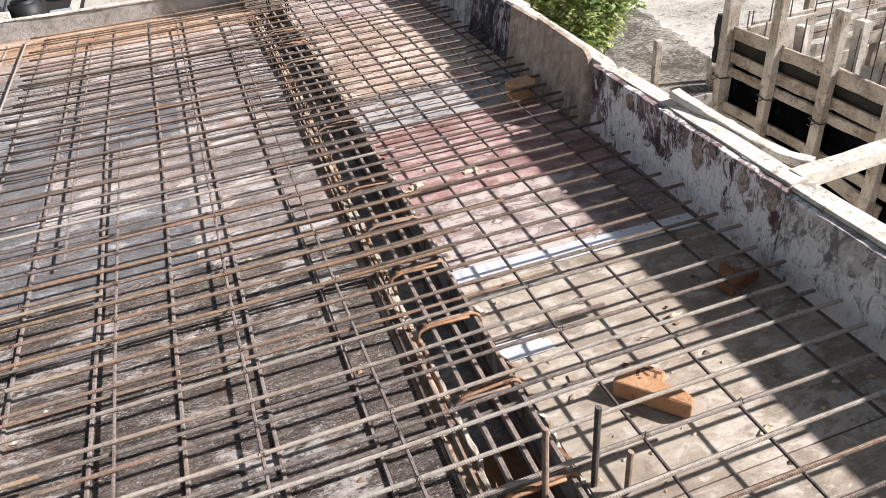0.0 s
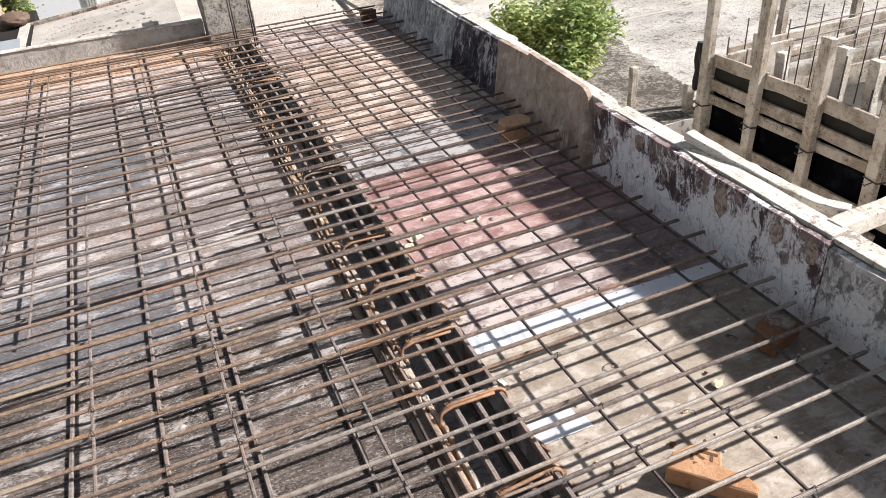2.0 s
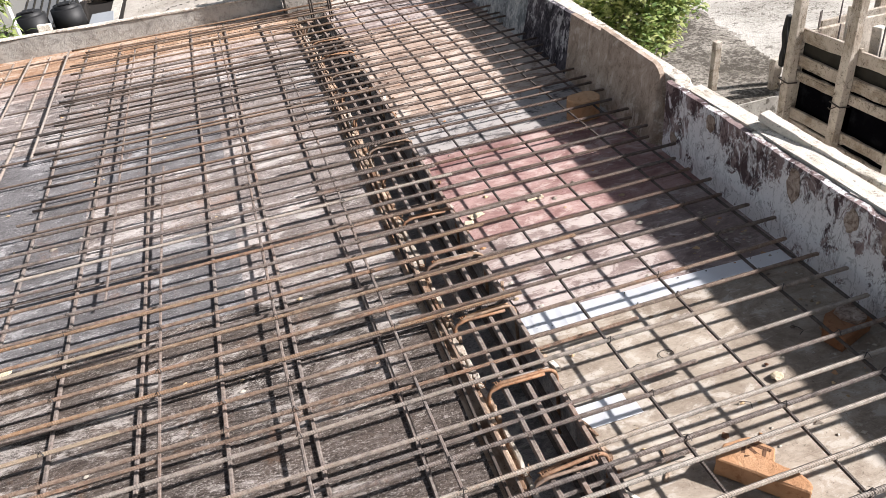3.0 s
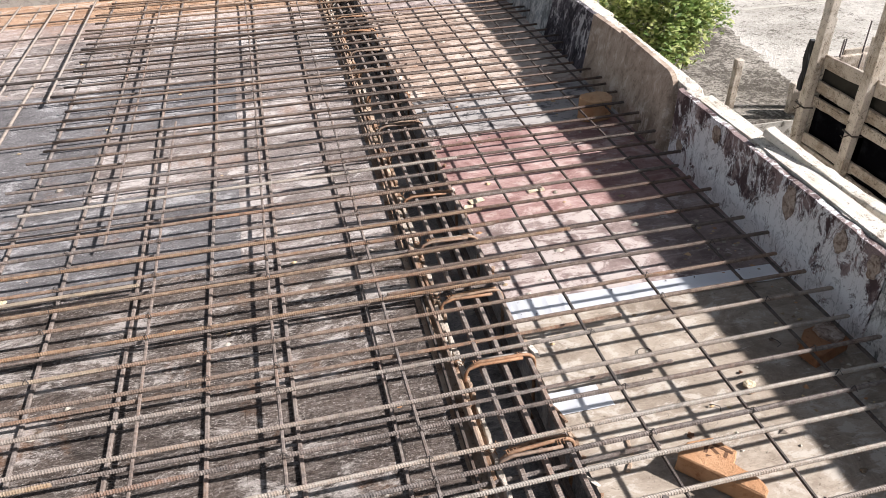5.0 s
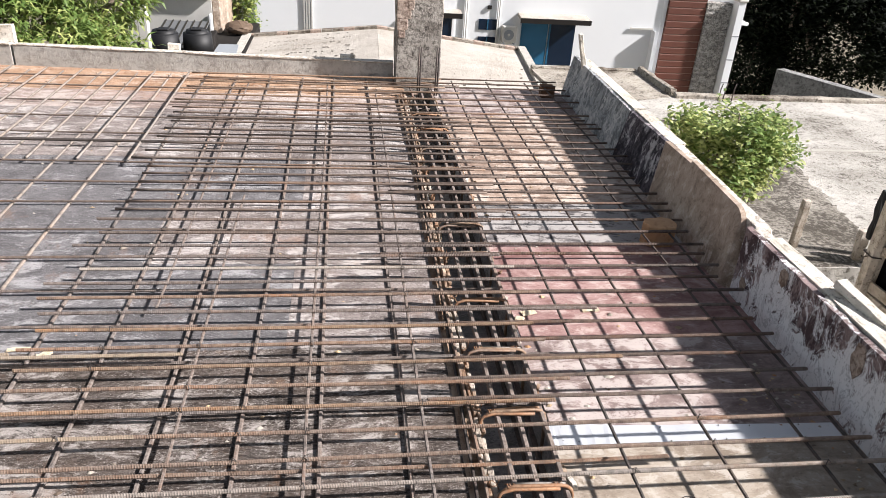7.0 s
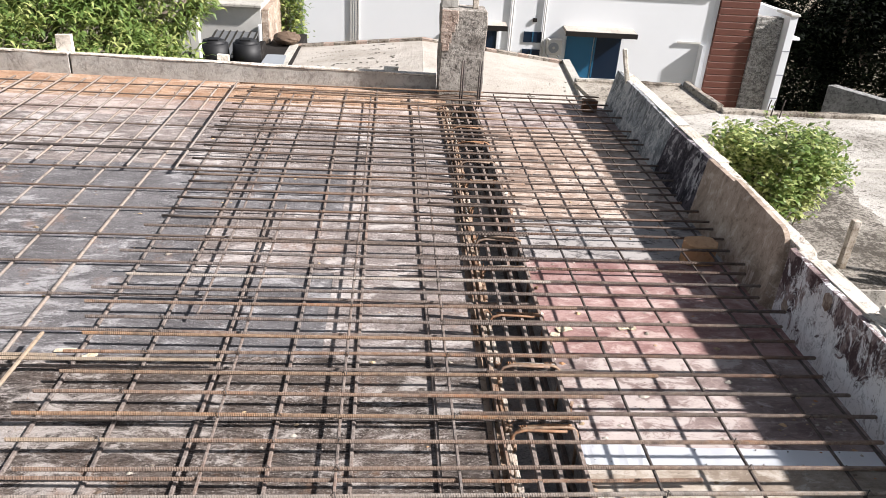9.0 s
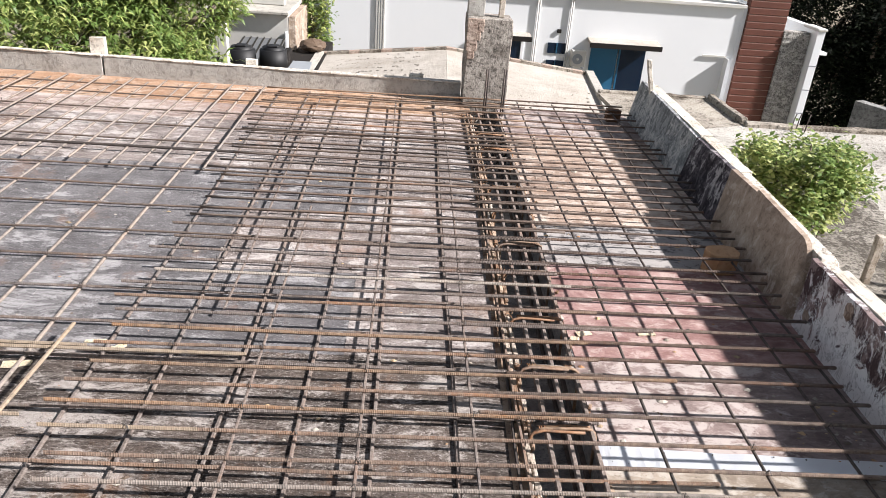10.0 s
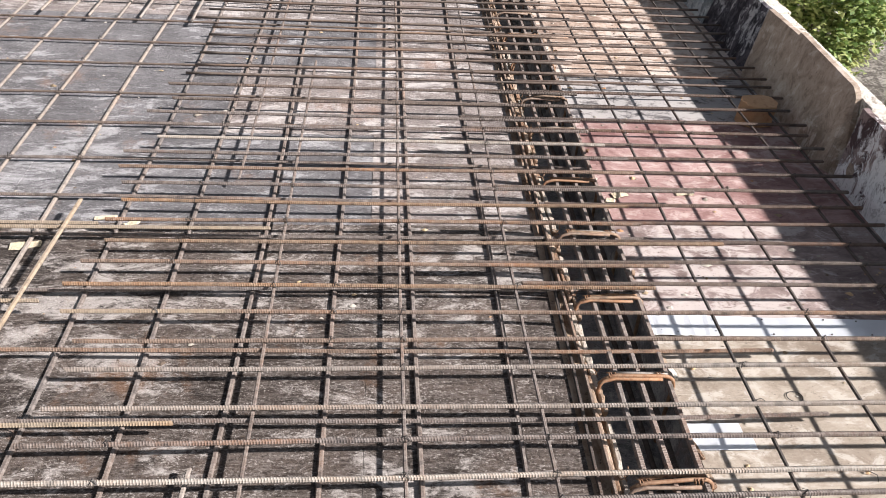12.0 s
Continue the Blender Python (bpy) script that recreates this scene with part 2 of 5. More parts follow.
def mottled_mat(name, dark, mid, pale, cover=0.52, size=1.0, cracks=0.85, drips=0.5, splash=0.0):
    """Board with flaking cement skin: torn pale flakes over dark stained wood, black cracks and drips, cement splashed over its lower half."""
    k = Mat(name, 0.88)
    patch = k.n(9 * size, 10, 0.78, (1, 1.1, 0.75), 0.5)
    flake = k.n(13 * size, 12, 0.8, (1, 1.15, 0.7), 0.6)
    zone = k.n(2.6 * size, 5, 0.6)
    c = k.mix(k.ramp(patch, (0.46, grey(0)), (0.53, grey(1))), dark, mid)
    amount = k.math("ADD", flake, k.math("MULTIPLY", zone, 0.5))
    if splash:
        axes = k.nt.nodes.new("ShaderNodeSeparateXYZ")
        k.nt.links.new(k.pos, axes.inputs[0])
        amount = k.math("ADD", amount, k.math("MULTIPLY", k.math("SUBTRACT", 0.15, axes.outputs[2]), splash))
    c = k.mix(k.ramp(amount, (cover + 0.225, grey(0)), (cover + 0.275, grey(0.92))), c, pale)
    crack = k.n(7 * size, 7, 0.66, (1, 1.2, 0.5), 1.4)
    ridge = k.math("ABSOLUTE", k.math("SUBTRACT", crack, 0.5))
    c = k.mix(k.ramp(ridge, (0.006, grey(cracks)), (0.018, grey(0))), c, tuple(0.5 * v for v in dark))
    drip = k.n(14 * size, 9, 0.78, (1, 1.3, 0.5), 0.7)
    c = k.mix(k.ramp(drip, (0.37, grey(drips)), (0.43, grey(0))), c, dark)
    c = k.mix(k.ramp(k.n(60 * size, 8, 0.8), (0.34, grey(0.7)), (0.42, grey(0))), c, dark)
    return k.done(c, k.math("ADD", patch, flake), 0.008, 1.0)


M_MOTTLE = mottled_mat("mottled_board", (0.085, 0.056, 0.058), (0.29, 0.218, 0.21), (0.84, 0.825, 0.83), 0.475, 1.25, 0.35, 0.6, 0.5)
M_BLUEBOARD = mottled_mat("purple_board", (0.03, 0.026, 0.032), (0.1, 0.088, 0.1), (0.5, 0.475, 0.48), 0.565, 1.5)
M_GREYFACE = mottled_mat("grey_board", (0.2, 0.19, 0.185), (0.55, 0.53, 0.51), (0.78, 0.765, 0.75), 0.5, 1.4, 0.1, 0.35, 0.35)
M_SLATE = mottled_mat("slate_grey_board", (0.16, 0.17, 0.175), (0.33, 0.345, 0.35), (0.56, 0.56, 0.55), 0.53, 1.6, 0.1, 0.3)


def wood_mat(name, dark, mid, pale, axis=(6, 6, 0.5)):
    """Weathered timber: grain along the board, bleached clouds, knots and dirt."""
    k = Mat(name, 0.85)
    g = k.n(14, 9, 0.78, axis, 0.9)
    c = k.mix(k.ramp(g, (0.34, grey(0)), (0.5, grey(1))), dark, mid)
    c = k.mix(k.ramp(k.n(5, 8, 0.7), (0.42, grey(0)), (0.56, grey(0.85))), c, pale)
    c = k.mix(k.ramp(k.n(20, 9, 0.8, (1, 1, 1), 0.5), (0.36, grey(0.85)), (0.43, grey(0))), c, dark)
    c = k.mix(k.ramp(k.n(70, 6, 0.8), (0.36, grey(0.8)), (0.42, grey(0))), c, tuple(0.5 * v for v in dark))
    dirt = k.math("ADD", k.n(34, 9, 0.82, (1, 1, 1), 0.6), k.math("MULTIPLY", k.n(3, 4), 0.4))
    c = k.mix(k.ramp(dirt, (0.57, grey(0.75)), (0.63, grey(0))), c, tuple(0.8 * v for v in dark))
    return k.done(c, k.math("ADD", g, dirt), 0.006, 0.9)


M_WOOD = wood_mat("old_timber", (0.11, 0.082, 0.06), (0.42, 0.355, 0.285), (0.66, 0.595, 0.52))
M_WOOD_Y = wood_mat("old_timber_long", (0.09, 0.066, 0.048), (0.34, 0.28, 0.22), (0.55, 0.485, 0.415), (6, 0.5, 6))
M_WOOD_PALE = wood_mat("bleached_timber", (0.19, 0.15, 0.11), (0.62, 0.56, 0.475), (0.82, 0.765, 0.68), (6, 0.6, 6))
M_LIP = wood_mat("lip_wood", (0.08, 0.045, 0.028), (0.27, 0.165, 0.105), (0.52, 0.4, 0.3), (6, 1.5, 6))
M_BLOCK_PALE = wood_mat("wood_fibre", (0.3, 0.22, 0.12), (0.62, 0.52, 0.36), (0.75, 0.66, 0.5))


def plain_mat(name, colour, rough=0.6, metal=0.0, vary=0.25, scale=6.0):
    k = Mat(name, rough, metal)
    c = k.mix(k.ramp(k.n(scale, 6, 0.65), (0.3, grey(0)), (0.75, grey(vary))), colour, tuple(v * 0.45 for v in colour))
    return k.done(c, k.n(scale * 14, 4), 0.002, 0.3)


M_BRICK = cement_mat("clay_brick", (0.26, 0.115, 0.052), (0.38, 0.195, 0.098), (0.5, 0.3, 0.175), 0, 3)
M_OCHRE = cement_mat("ochre_clay", (0.27, 0.125, 0.06), (0.44, 0.24, 0.12), (0.56, 0.37, 0.23), 0, 3)
M_BRICK_BROWN = cement_mat("brown_clay", (0.12, 0.05, 0.024), (0.24, 0.108, 0.052), (0.33, 0.18, 0.1), 0, 4)
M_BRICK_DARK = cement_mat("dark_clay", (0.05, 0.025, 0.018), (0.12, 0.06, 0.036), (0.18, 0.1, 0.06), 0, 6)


def crumb_mat():
    k = Mat("crumbs", 0.9)
    return k.done(k.ramp(k.island, (0.0, (0.5, 0.46, 0.4)), (0.4, (0.34, 0.3, 0.25)), (0.6, (0.12, 0.09, 0.07)), (0.8, (0.55, 0.42, 0.26)), (1.0, (0.4, 0.2, 0.1))))


M_CRUMB = crumb_mat()
M_FOIL = plain_mat("bright_sheet_metal", (0.82, 0.84, 0.87), 0.36, 0.5, 0.15)
M_WHITE = plain_mat("white_paint", (0.75, 0.765, 0.78), 0.7, 0, 0.05, 1.2)
M_WHITE_OLD = plain_mat("old_white_paint", (0.6, 0.585, 0.55), 0.8, 0, 0.4, 2.0)
M_BLUEGLASS = plain_mat("blue_shutter", (0.02, 0.12, 0.23), 0.35, 0, 0.2, 2)
M_NAVY = plain_mat("dark_blue_pane", (0.008, 0.018, 0.038), 0.25, 0, 0.2, 2)
M_BLACK = plain_mat("black_plastic", (0.005, 0.005, 0.006), 0.6, 0, 0.2)
# dead black that stands in for the shade behind the formwork boards
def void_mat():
    k = Mat("gap_shade_black", 1.0)
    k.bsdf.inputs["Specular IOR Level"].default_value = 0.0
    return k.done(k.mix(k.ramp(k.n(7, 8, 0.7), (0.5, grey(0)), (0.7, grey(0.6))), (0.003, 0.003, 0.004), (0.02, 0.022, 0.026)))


M_GAP_SHADE = void_mat()
# near-black base that carries shade in its colour, also used for dark openings
M_SHADE = plain_mat("shade_dark", (0.022, 0.019, 0.017), 0.9, 0, 0.4)
M_CLAD = plain_mat("brown_cladding", (0.13, 0.04, 0.024), 0.6, 0, 0.5, 3)
M_CLAD_JOINT = plain_mat("cladding_joint", (0.34, 0.22, 0.17), 0.7)
M_TARP = plain_mat("brown_tarpaulin", (0.13, 0.085, 0.055), 0.7, 0, 0.6)
M_DARKSHEET = plain_mat("dark_sheet", (0.04, 0.037, 0.031), 0.9, 0, 0.9, 9)
M_GREYPAINT = plain_mat("grey_sheet", (0.27, 0.29, 0.31), 0.6, 0, 0.25)
M_PORCH = plain_mat("porch_sheet", (0.13, 0.135, 0.14), 0.7, 0, 0.3)
M_WIRE = plain_mat("binding_wire", (0.05, 0.042, 0.038), 0.6, 0.4)
M_STONE = mottled_mat("stone_cladding", (0.12, 0.112, 0.105), (0.3, 0.285, 0.265), (0.52, 0.5, 0.465), 0.51, 2.0, 0.3, 0.3)


def leaf_mat(name, dark, mid, bright):
    k = Mat(name, 0.74 if mid[1] < 0.05 else 0.5)
    c = k.mix(k.island, dark, mid)
    c = k.mix(k.ramp(k.math("ADD", k.math("MULTIPLY", k.island, 0.5), k.n(2.5, 3)), (0.72, grey(0)), (0.95, grey(0.9))), c, bright)
    thin = k.nt.nodes.new("ShaderNodeBsdfTranslucent")
    k.nt.links.new(k.mix(0.5, c, bright), thin.inputs["Color"])
    both = k.nt.nodes.new("ShaderNodeMixShader")
    both.inputs[0].default_value = 0.35
    k.nt.links.new(k.bsdf.outputs[0], both.inputs[1])
    k.nt.links.new(thin.outputs[0], both.inputs[2])
    k.nt.links.new(both.outputs[0], k.nt.nodes["Material Output"].inputs["Surface"])
    return k.done(c)


M_LEAF = leaf_mat("bush_leaf", (0.07, 0.13, 0.03), (0.24, 0.35, 0.09), (0.56, 0.58, 0.25))
M_MANGO = leaf_mat("mango_leaf", (0.08, 0.145, 0.035), (0.24, 0.34, 0.09), (0.46, 0.49, 0.18))
# near-black leaves: the shade this tree stands in is in their colour
M_SHADED_LEAF = leaf_mat("shaded_leaf", (0.003, 0.005, 0.003), (0.007, 0.011, 0.006), (0.019, 0.027, 0.013))
M_BARK = wood_mat("bark", (0.06, 0.045, 0.035), (0.14, 0.11, 0.085), (0.22, 0.18, 0.15))
M_GROUND = cement_mat("earth", (0.08, 0.07, 0.05), (0.17, 0.15, 0.11), (0.25, 0.22, 0.17), 0.0, 0.5)


# ---- builders ----
def mesh_of(name, bm, material):
    me = bpy.data.meshes.new(name)
    bm.normal_update()
    bm.to_mesh(me)
    bm.free()
    me.materials.append(material)
    return me


def part(name, bm, material, parent=None, label=""):
    ob = new(name, bm if isinstance(bm, bpy.types.Mesh) else mesh_of(name, bm, material))
    ob.parent = parent
    return tagged(ob, label)


def thing(name, label, category, group="", kind="", at=(0, 0, 0)):
    ob = tagged(new(name), label, category, group, kind)
    ob.location = at
    return ob


def box(x0, x1, y0, y1, z0, z1, bevel=0.0, wobble=0.0, cuts=0, rng=None, m=None):
    """A box with worn edges; wobble shifts its vertices."""
    bm = bmesh.new()
    bmesh.ops.create_cube(bm, size=1)
    for v in bm.verts:
        v.co = Vector(((x0 + x1) / 2 + v.co.x * (x1 - x0), (y0 + y1) / 2 + v.co.y * (y1 - y0), (z0 + z1) / 2 + v.co.z * (z1 - z0)))
    if cuts:
        size = (x1 - x0, y1 - y0, z1 - z0)
        axis = size.index(max(size))
        long_edges = [e for e in bm.edges if abs((e.verts[0].co - e.verts[1].co)[axis]) > 0.5 * size[axis]]
        bmesh.ops.subdivide_edges(bm, edges=long_edges, cuts=cuts)
    if wobble:
        r = rng or random
        for v in bm.verts:
            v.co += Vector([r.uniform(-wobble, wobble) for _ in range(3)])
    if bevel:
        bmesh.ops.bevel(bm, geom=bm.edges[:], offset=bevel, segments=1, affect="EDGES", clamp_overlap=True)
    if m is not None:
        bm.transform(m)
    return bm


def prism(points, z0, z1):
    """An upright prism over a plan outline, counted anticlockwise."""
    bm = bmesh.new()
    low = [bm.verts.new((x, y, z0)) for x, y in points]
    top = [bm.verts.new((x, y, z1)) for x, y in points]
    bm.faces.new(top), bm.faces.new(low[::-1])
    for i in range(len(points)):
        j = (i + 1) % len(points)
        bm.faces.new((low[i], low[j], top[j], top[i]))
    return bm


def tube(path, radius, sides=6, ribs=0.0, step=0.0085, name="bar", closed_ends=True):
    """Mesh data of a round bar along a path; ribs is the height of its ribs."""
    p = np.array(path, float)
    seg = np.linalg.norm(np.diff(p, axis=0), axis=1)
    along = np.r_[0, np.cumsum(seg)]
    if ribs:
        count = int(along[-1] / step)
        s = np.repeat(np.arange(count) * step, 3) + np.tile([0.0, 0.4 * step, 0.7 * step], count)
        r = np.tile([radius, radius, radius + ribs], count)
        s, r = np.r_[s, along[-1]], np.r_[r, radius]
        p = np.stack([np.interp(s, along, p[:, k]) for k in range(3)], 1)
    else:
        r = np.full(len(p), radius)
    t = np.gradient(p, axis=0)
    t /= np.maximum(np.linalg.norm(t, axis=1, keepdims=True), 1e-9)
    ref = np.array((0.0, 0.0, 1.0)) if abs(t[:, 2]).max() < 0.7 else np.array((0.31, 0.87, 0.39))
    u = np.cross(t, ref)
    u /= np.maximum(np.linalg.norm(u, axis=1, keepdims=True), 1e-9)
    w = np.cross(u, t)
    a = np.arange(sides) * 2 * np.pi / sides
    lean = 0.35 * step if ribs else 0.0
    v = p[:, None] + r[:, None, None] * (np.cos(a)[None, :, None] * u[:, None] + np.sin(a)[None, :, None] * w[:, None])
    v = v + lean * np.cos(a)[None, :, None] * t[:, None]
    rings = len(p)
    i, j = np.meshgrid(np.arange(rings - 1), np.arange(sides), indexing="ij")
    k = (j + 1) % sides
    quads = np.stack([i * sides + j, i * sides + k, (i + 1) * sides + k, (i + 1) * sides + j], -1).reshape(-1, 4)
    me = bpy.data.meshes.new(name)
    faces = quads.tolist()
    if closed_ends:
        faces += [list(range(sides))[::-1], list(range((rings - 1) * sides, rings * sides))]
    me.from_pydata(v.reshape(-1, 3).tolist(), [], faces)
    if not ribs:
        me.polygons.foreach_set("use_smooth", [True] * len(me.polygons))
    return me


def bar(parent, path, radius, material, ribs=0.0, sides=6, name="bar", label=""):
    me = tube(path, radius, sides, ribs, 0.0068, name)
    me.materials.append(material)
    ob = new(name, me)
    ob.parent = parent
    return tagged(ob, label)


R = random.Random(7)


def wavy(x0, x1, f, n=14, amp=0.004):
    """A path along x or y with a little sway: f gives the point."""
    ph, q = R.uniform(0, 6.3), R.uniform(1.2, 2.6)
    out = []
    for i in range(n + 1):
        s = x0 + (x1 - x0) * i / n
        out.append(f(s, amp * math.sin(ph + q * s) + R.uniform(-0.25, 0.25) * amp))
    return out


# ---- structure: the shuttering deck ----
DECK_L, TRENCH_L, TRENCH_R, NEAR, FAR = -4.2, 0.455, 0.665, -1.6, 5.8


def beam_x(y):
    """How far the beam has swung to the right at y."""
    return 0.018 * (min(y, 4.2) - 1.65) if y < 4.2 else 0.0459


def edge_x(y):
    """The foot of the side boards, which run a little outwards."""
    return 1.60 + 0.022 * (y - 1.0)


deck = thing("floor", "shuttering deck of used plywood sheets with cement smears", "floor", kind="structure")


def sheet(x0, x1, y0, y1, material, dz=0.0):
    g = 0.0003
    return part("plywood_sheet", box(x0 + g, x1 - g, y0 + g, y1 - g, -0.018, dz, 0.0006), material, deck)


ys = (NEAR, -0.66, -0.05, 0.56, 1.17, 1.78, 2.4, 3.01, 3.62, 4.23, 4.84, 5.1, 5.5, 6.1)
rows = list(zip(ys, ys[1:]))
for n, (y0, y1) in enumerate(rows):
    x = TRENCH_L + min(0.0, beam_x((y0 + y1) / 2))
    first = True
    while x > DECK_L + 0.01:
        w = (1.22 if n % 2 else 0.61) if first else 1.22
        x2 = max(x - w, DECK_L)
        m = M_DECK_ORANGE if y0 > 5.45 else M_DECK_PINK if y0 > 4.9 else M_DECK if y0 < 2.3 else M_DECK_COOL if x2 < -0.8 and y0 < 3.7 else M_DECK_MID
        sheet(x2, x, y0, y1, m, R.uniform(-0.001, 0.0015))
        x, first = x2, False
for y0, y1, m in ((NEAR, 0.3, M_DECK_TAN), (0.3, 0.893, M_DECK_TAN), (0.897, 1.9, M_DECK_TAN), (1.9, 2.44, M_DECK_GREY), (2.44, 3.2, M_DECK_RED),
                  (3.2, 3.66, M_DECK_BLUE), (3.66, 4.4, M_DECK_BROWN), (4.4, 5.1, M_DECK_BROWN), (5.1, FAR, M_DECK_GREY)):
    sheet(TRENCH_R + beam_x((y0 + y1) / 2), edge_x(y0) + 0.02, y0, y1, m, R.uniform(-0.001, 0.0012))

# the beam's trough
def along_beam(x0, x1, z0, z1, n=24):
    """A long board that follows the beam."""
    bm = bmesh.new()
    ring = []
    for i in range(n + 1):
        y = NEAR + (FAR - NEAR) * i / n
        d = beam_x(y)
        ring.append([bm.verts.new(c) for c in ((x0 + d, y, z0), (x0 + d, y, z1), (x1 + d, y, z1), (x1 + d, y, z0))])
    for a, b in zip(ring, ring[1:]):
        for k in range(4):
            bm.faces.new((a[k], b[k], b[(k + 1) % 4], a[(k + 1) % 4]))
    bm.faces.new(ring[0][::-1]), bm.faces.new(ring[-1])
    bmesh.ops.recalc_face_normals(bm, faces=bm.faces[:])
    return bm


part("beam_form_bottom", along_beam(TRENCH_L - 0.09, TRENCH_R + 0.02, -0.26, -0.24), M_TROUGH, deck)
part("beam_form_side", along_beam(TRENCH_L - 0.022, TRENCH_L - 0.001, -0.24, -0.02), M_TROUGH, deck)
part("beam_form_side", along_beam(TRENCH_R + 0.001, TRENCH_R + 0.022, -0.24, -0.003), M_TROUGH, deck)
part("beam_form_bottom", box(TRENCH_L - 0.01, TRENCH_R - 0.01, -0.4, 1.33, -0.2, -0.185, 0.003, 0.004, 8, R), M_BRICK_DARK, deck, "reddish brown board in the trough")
part("edge_strip", along_beam(TRENCH_L - 0.075, TRENCH_L - 0.003, -0.019, 0.002), M_LIP, deck, "splintered timber edge of the trough")

# side boards along the right edge
side = thing("wall_east", "low side shuttering of patched boards with a cement-crusted top edge", "formwork wall", kind="structure")


def side_board(y0, y1, h0, h1, material, thick=0.1, top=M_TOP, shift=0.0, profile=None, drop=0.01, lean=0.0, slide=0.0):
    bm = bmesh.new()
    rng = random.Random(int(y0 * 100))
    n = max(4, int((y1 - y0) / (0.01 if profile else 0.03)))
    ring = []
    for i in range(n + 1):
        yy = y0 + (y1 - y0) * i / n
        h = (profile(yy) if profile else h0 + (h1 - h0) * i / n) + rng.uniform(-1, 1) * (0.001 if profile else 0.003)
        xa = edge_x(yy) + shift
        ring.append([bm.verts.new(c) for c in ((xa - lean, yy, -0.3), (xa + lean, yy + slide, h), (xa + lean + 0.022, yy + slide, h + 0.002), (xa - lean + 0.022, yy, -0.3))])
    for a, b in zip(ring, ring[1:]):
        for k in range(4):
            bm.faces.new((a[k], b[k], b[(k + 1) % 4], a[(k + 1) % 4]))
    bm.faces.new(ring[0]), bm.faces.new(ring[-1][::-1])
    part("board", bm, material, side)
    if top:
        bm = bmesh.new()
        ring = []
        for i in range(n * 2 + 1):
            yy = y0 + (y1 - y0) * i / n / 2
            h = (h0 + (h1 - h0) * i / n / 2) if not profile else min(max(profile(yy), 0.265), 0.293 + 0.02 * (yy - 2.7))
            if profile and yy < 2.745:
                continue
            xa = edge_x(yy) + shift + lean
            j = [rng.uniform(-0.0018, 0.0018) for _ in range(5)]
            ring.append([bm.verts.new(c) for c in ((xa + 0.023, yy, h - 0.1), (xa + 0.023, yy, h - drop + j[0]), (xa + 0.035 + j[4], yy, h - 0.008 + j[1]),
                                                   (xa + thick - 0.02, yy, h - 0.006 + j[2]), (xa + thick + j[3], yy, h - 0.03), (xa + thick, yy, h - 0.7))])
        for a, b in zip(ring, ring[1:]):
            for k in range(6):
                bm.faces.new((a[k], b[k], b[(k + 1) % 6], a[(k + 1) % 6]))
        bm.faces.new(ring[0]), bm.faces.new(ring[-1][::-1])
        part("cement_kerb", bm, top, side, "pale weathered cement kerb")


def top_plank(y0, y1, x_in, w, h):
    pts = [(edge_x(y0 + (y1 - y0) * i / 10) + x_in, y0 + (y1 - y0) * i / 10, h + R.uniform(-0.002, 0.002)) for i in range(11)]
    bm = bmesh.new()
    ring = [[bm.verts.new((x + a * w + R.uniform(-0.0015, 0.0015), y, z + b)) for a, b in ((0, -0.016), (0, 0.0), (1, 0.002), (1, -0.016))] for x, y, z in pts]
    for a, b in zip(ring, ring[1:]):
        for k in range(4):
            bm.faces.new((a[k], b[k], b[(k + 1) % 4], a[(k + 1) % 4]))
    bm.faces.new(ring[0]), bm.faces.new(ring[-1][::-1])
    part("top_plank", bm, M_WOOD_PALE, side, "bleached plank on the kerb")


top_plank(0.2, 1.52, 0.026, 0.07, 0.309)
top_plank(1.53, 2.64, 0.03, 0.066, 0.309)
top_plank(3.75, 4.35, 0.09, 0.07, 0.295)
top_plank(4.36, 5.6, 0.09, 0.07, 0.298)
side_board(NEAR, 1.51, 0.30, 0.29, M_GREYFACE)
side_board(1.515, 2.74, 0.296, 0.306, M_MOTTLE)


def tan_top(yy):
    """A slanting near edge with a rounded corner, then a notch where a second board begins."""
    if yy < 2.77:
        return max(0.01, 0.252 * (yy - 2.68) / 0.09)
    if yy < 2.85:
        return 0.252 + 0.065 * math.sqrt(max(0.0, 1 - ((2.85 - yy) / 0.08) ** 2))
    return 0.317 + 0.036 * (yy - 2.85) if yy < 3.33 else 0.318 - 0.02 * (yy - 3.33)


side_board(2.68, 3.66, 0.33, 0.38, M_TAN, shift=-0.014, profile=tan_top, lean=0.06, slide=0.085)
side_board(3.69, 4.36, 0.298, 0.285, M_BLUEBOARD, lean=0.065)
side_board(4.365, 5.68, 0.285, 0.305, M_SLATE, lean=0.065)

# mortar crusts and torn fibres along the top
rk = random.Random(17)
for n in range(26):
    yy = rk.uniform(0.9, 2.66) if n < 14 else rk.uniform(3.75, 5.5)
    base = 0.303 if n < 14 else 0.294
    bm = bmesh.new()
    bmesh.ops.create_icosphere(bm, subdivisions=2, radius=1.0)
    a, b, c = rk.uniform(0.012, 0.03), rk.uniform(0.02, 0.07), rk.uniform(0.002, 0.004)
    for v in bm.verts:
        v.co = Vector((v.co.x * a, v.co.y * b, v.co.z * c)) * rk.uniform(0.75, 1.2)
    bm.transform(Matrix.Translation((edge_x(yy) + rk.uniform(0.03, 0.09) + (0.06 if n >= 14 else 0), yy, base)))
    part("mortar_crust", bm, M_TOP if rk.random() < 0.7 else M_TAN, side)

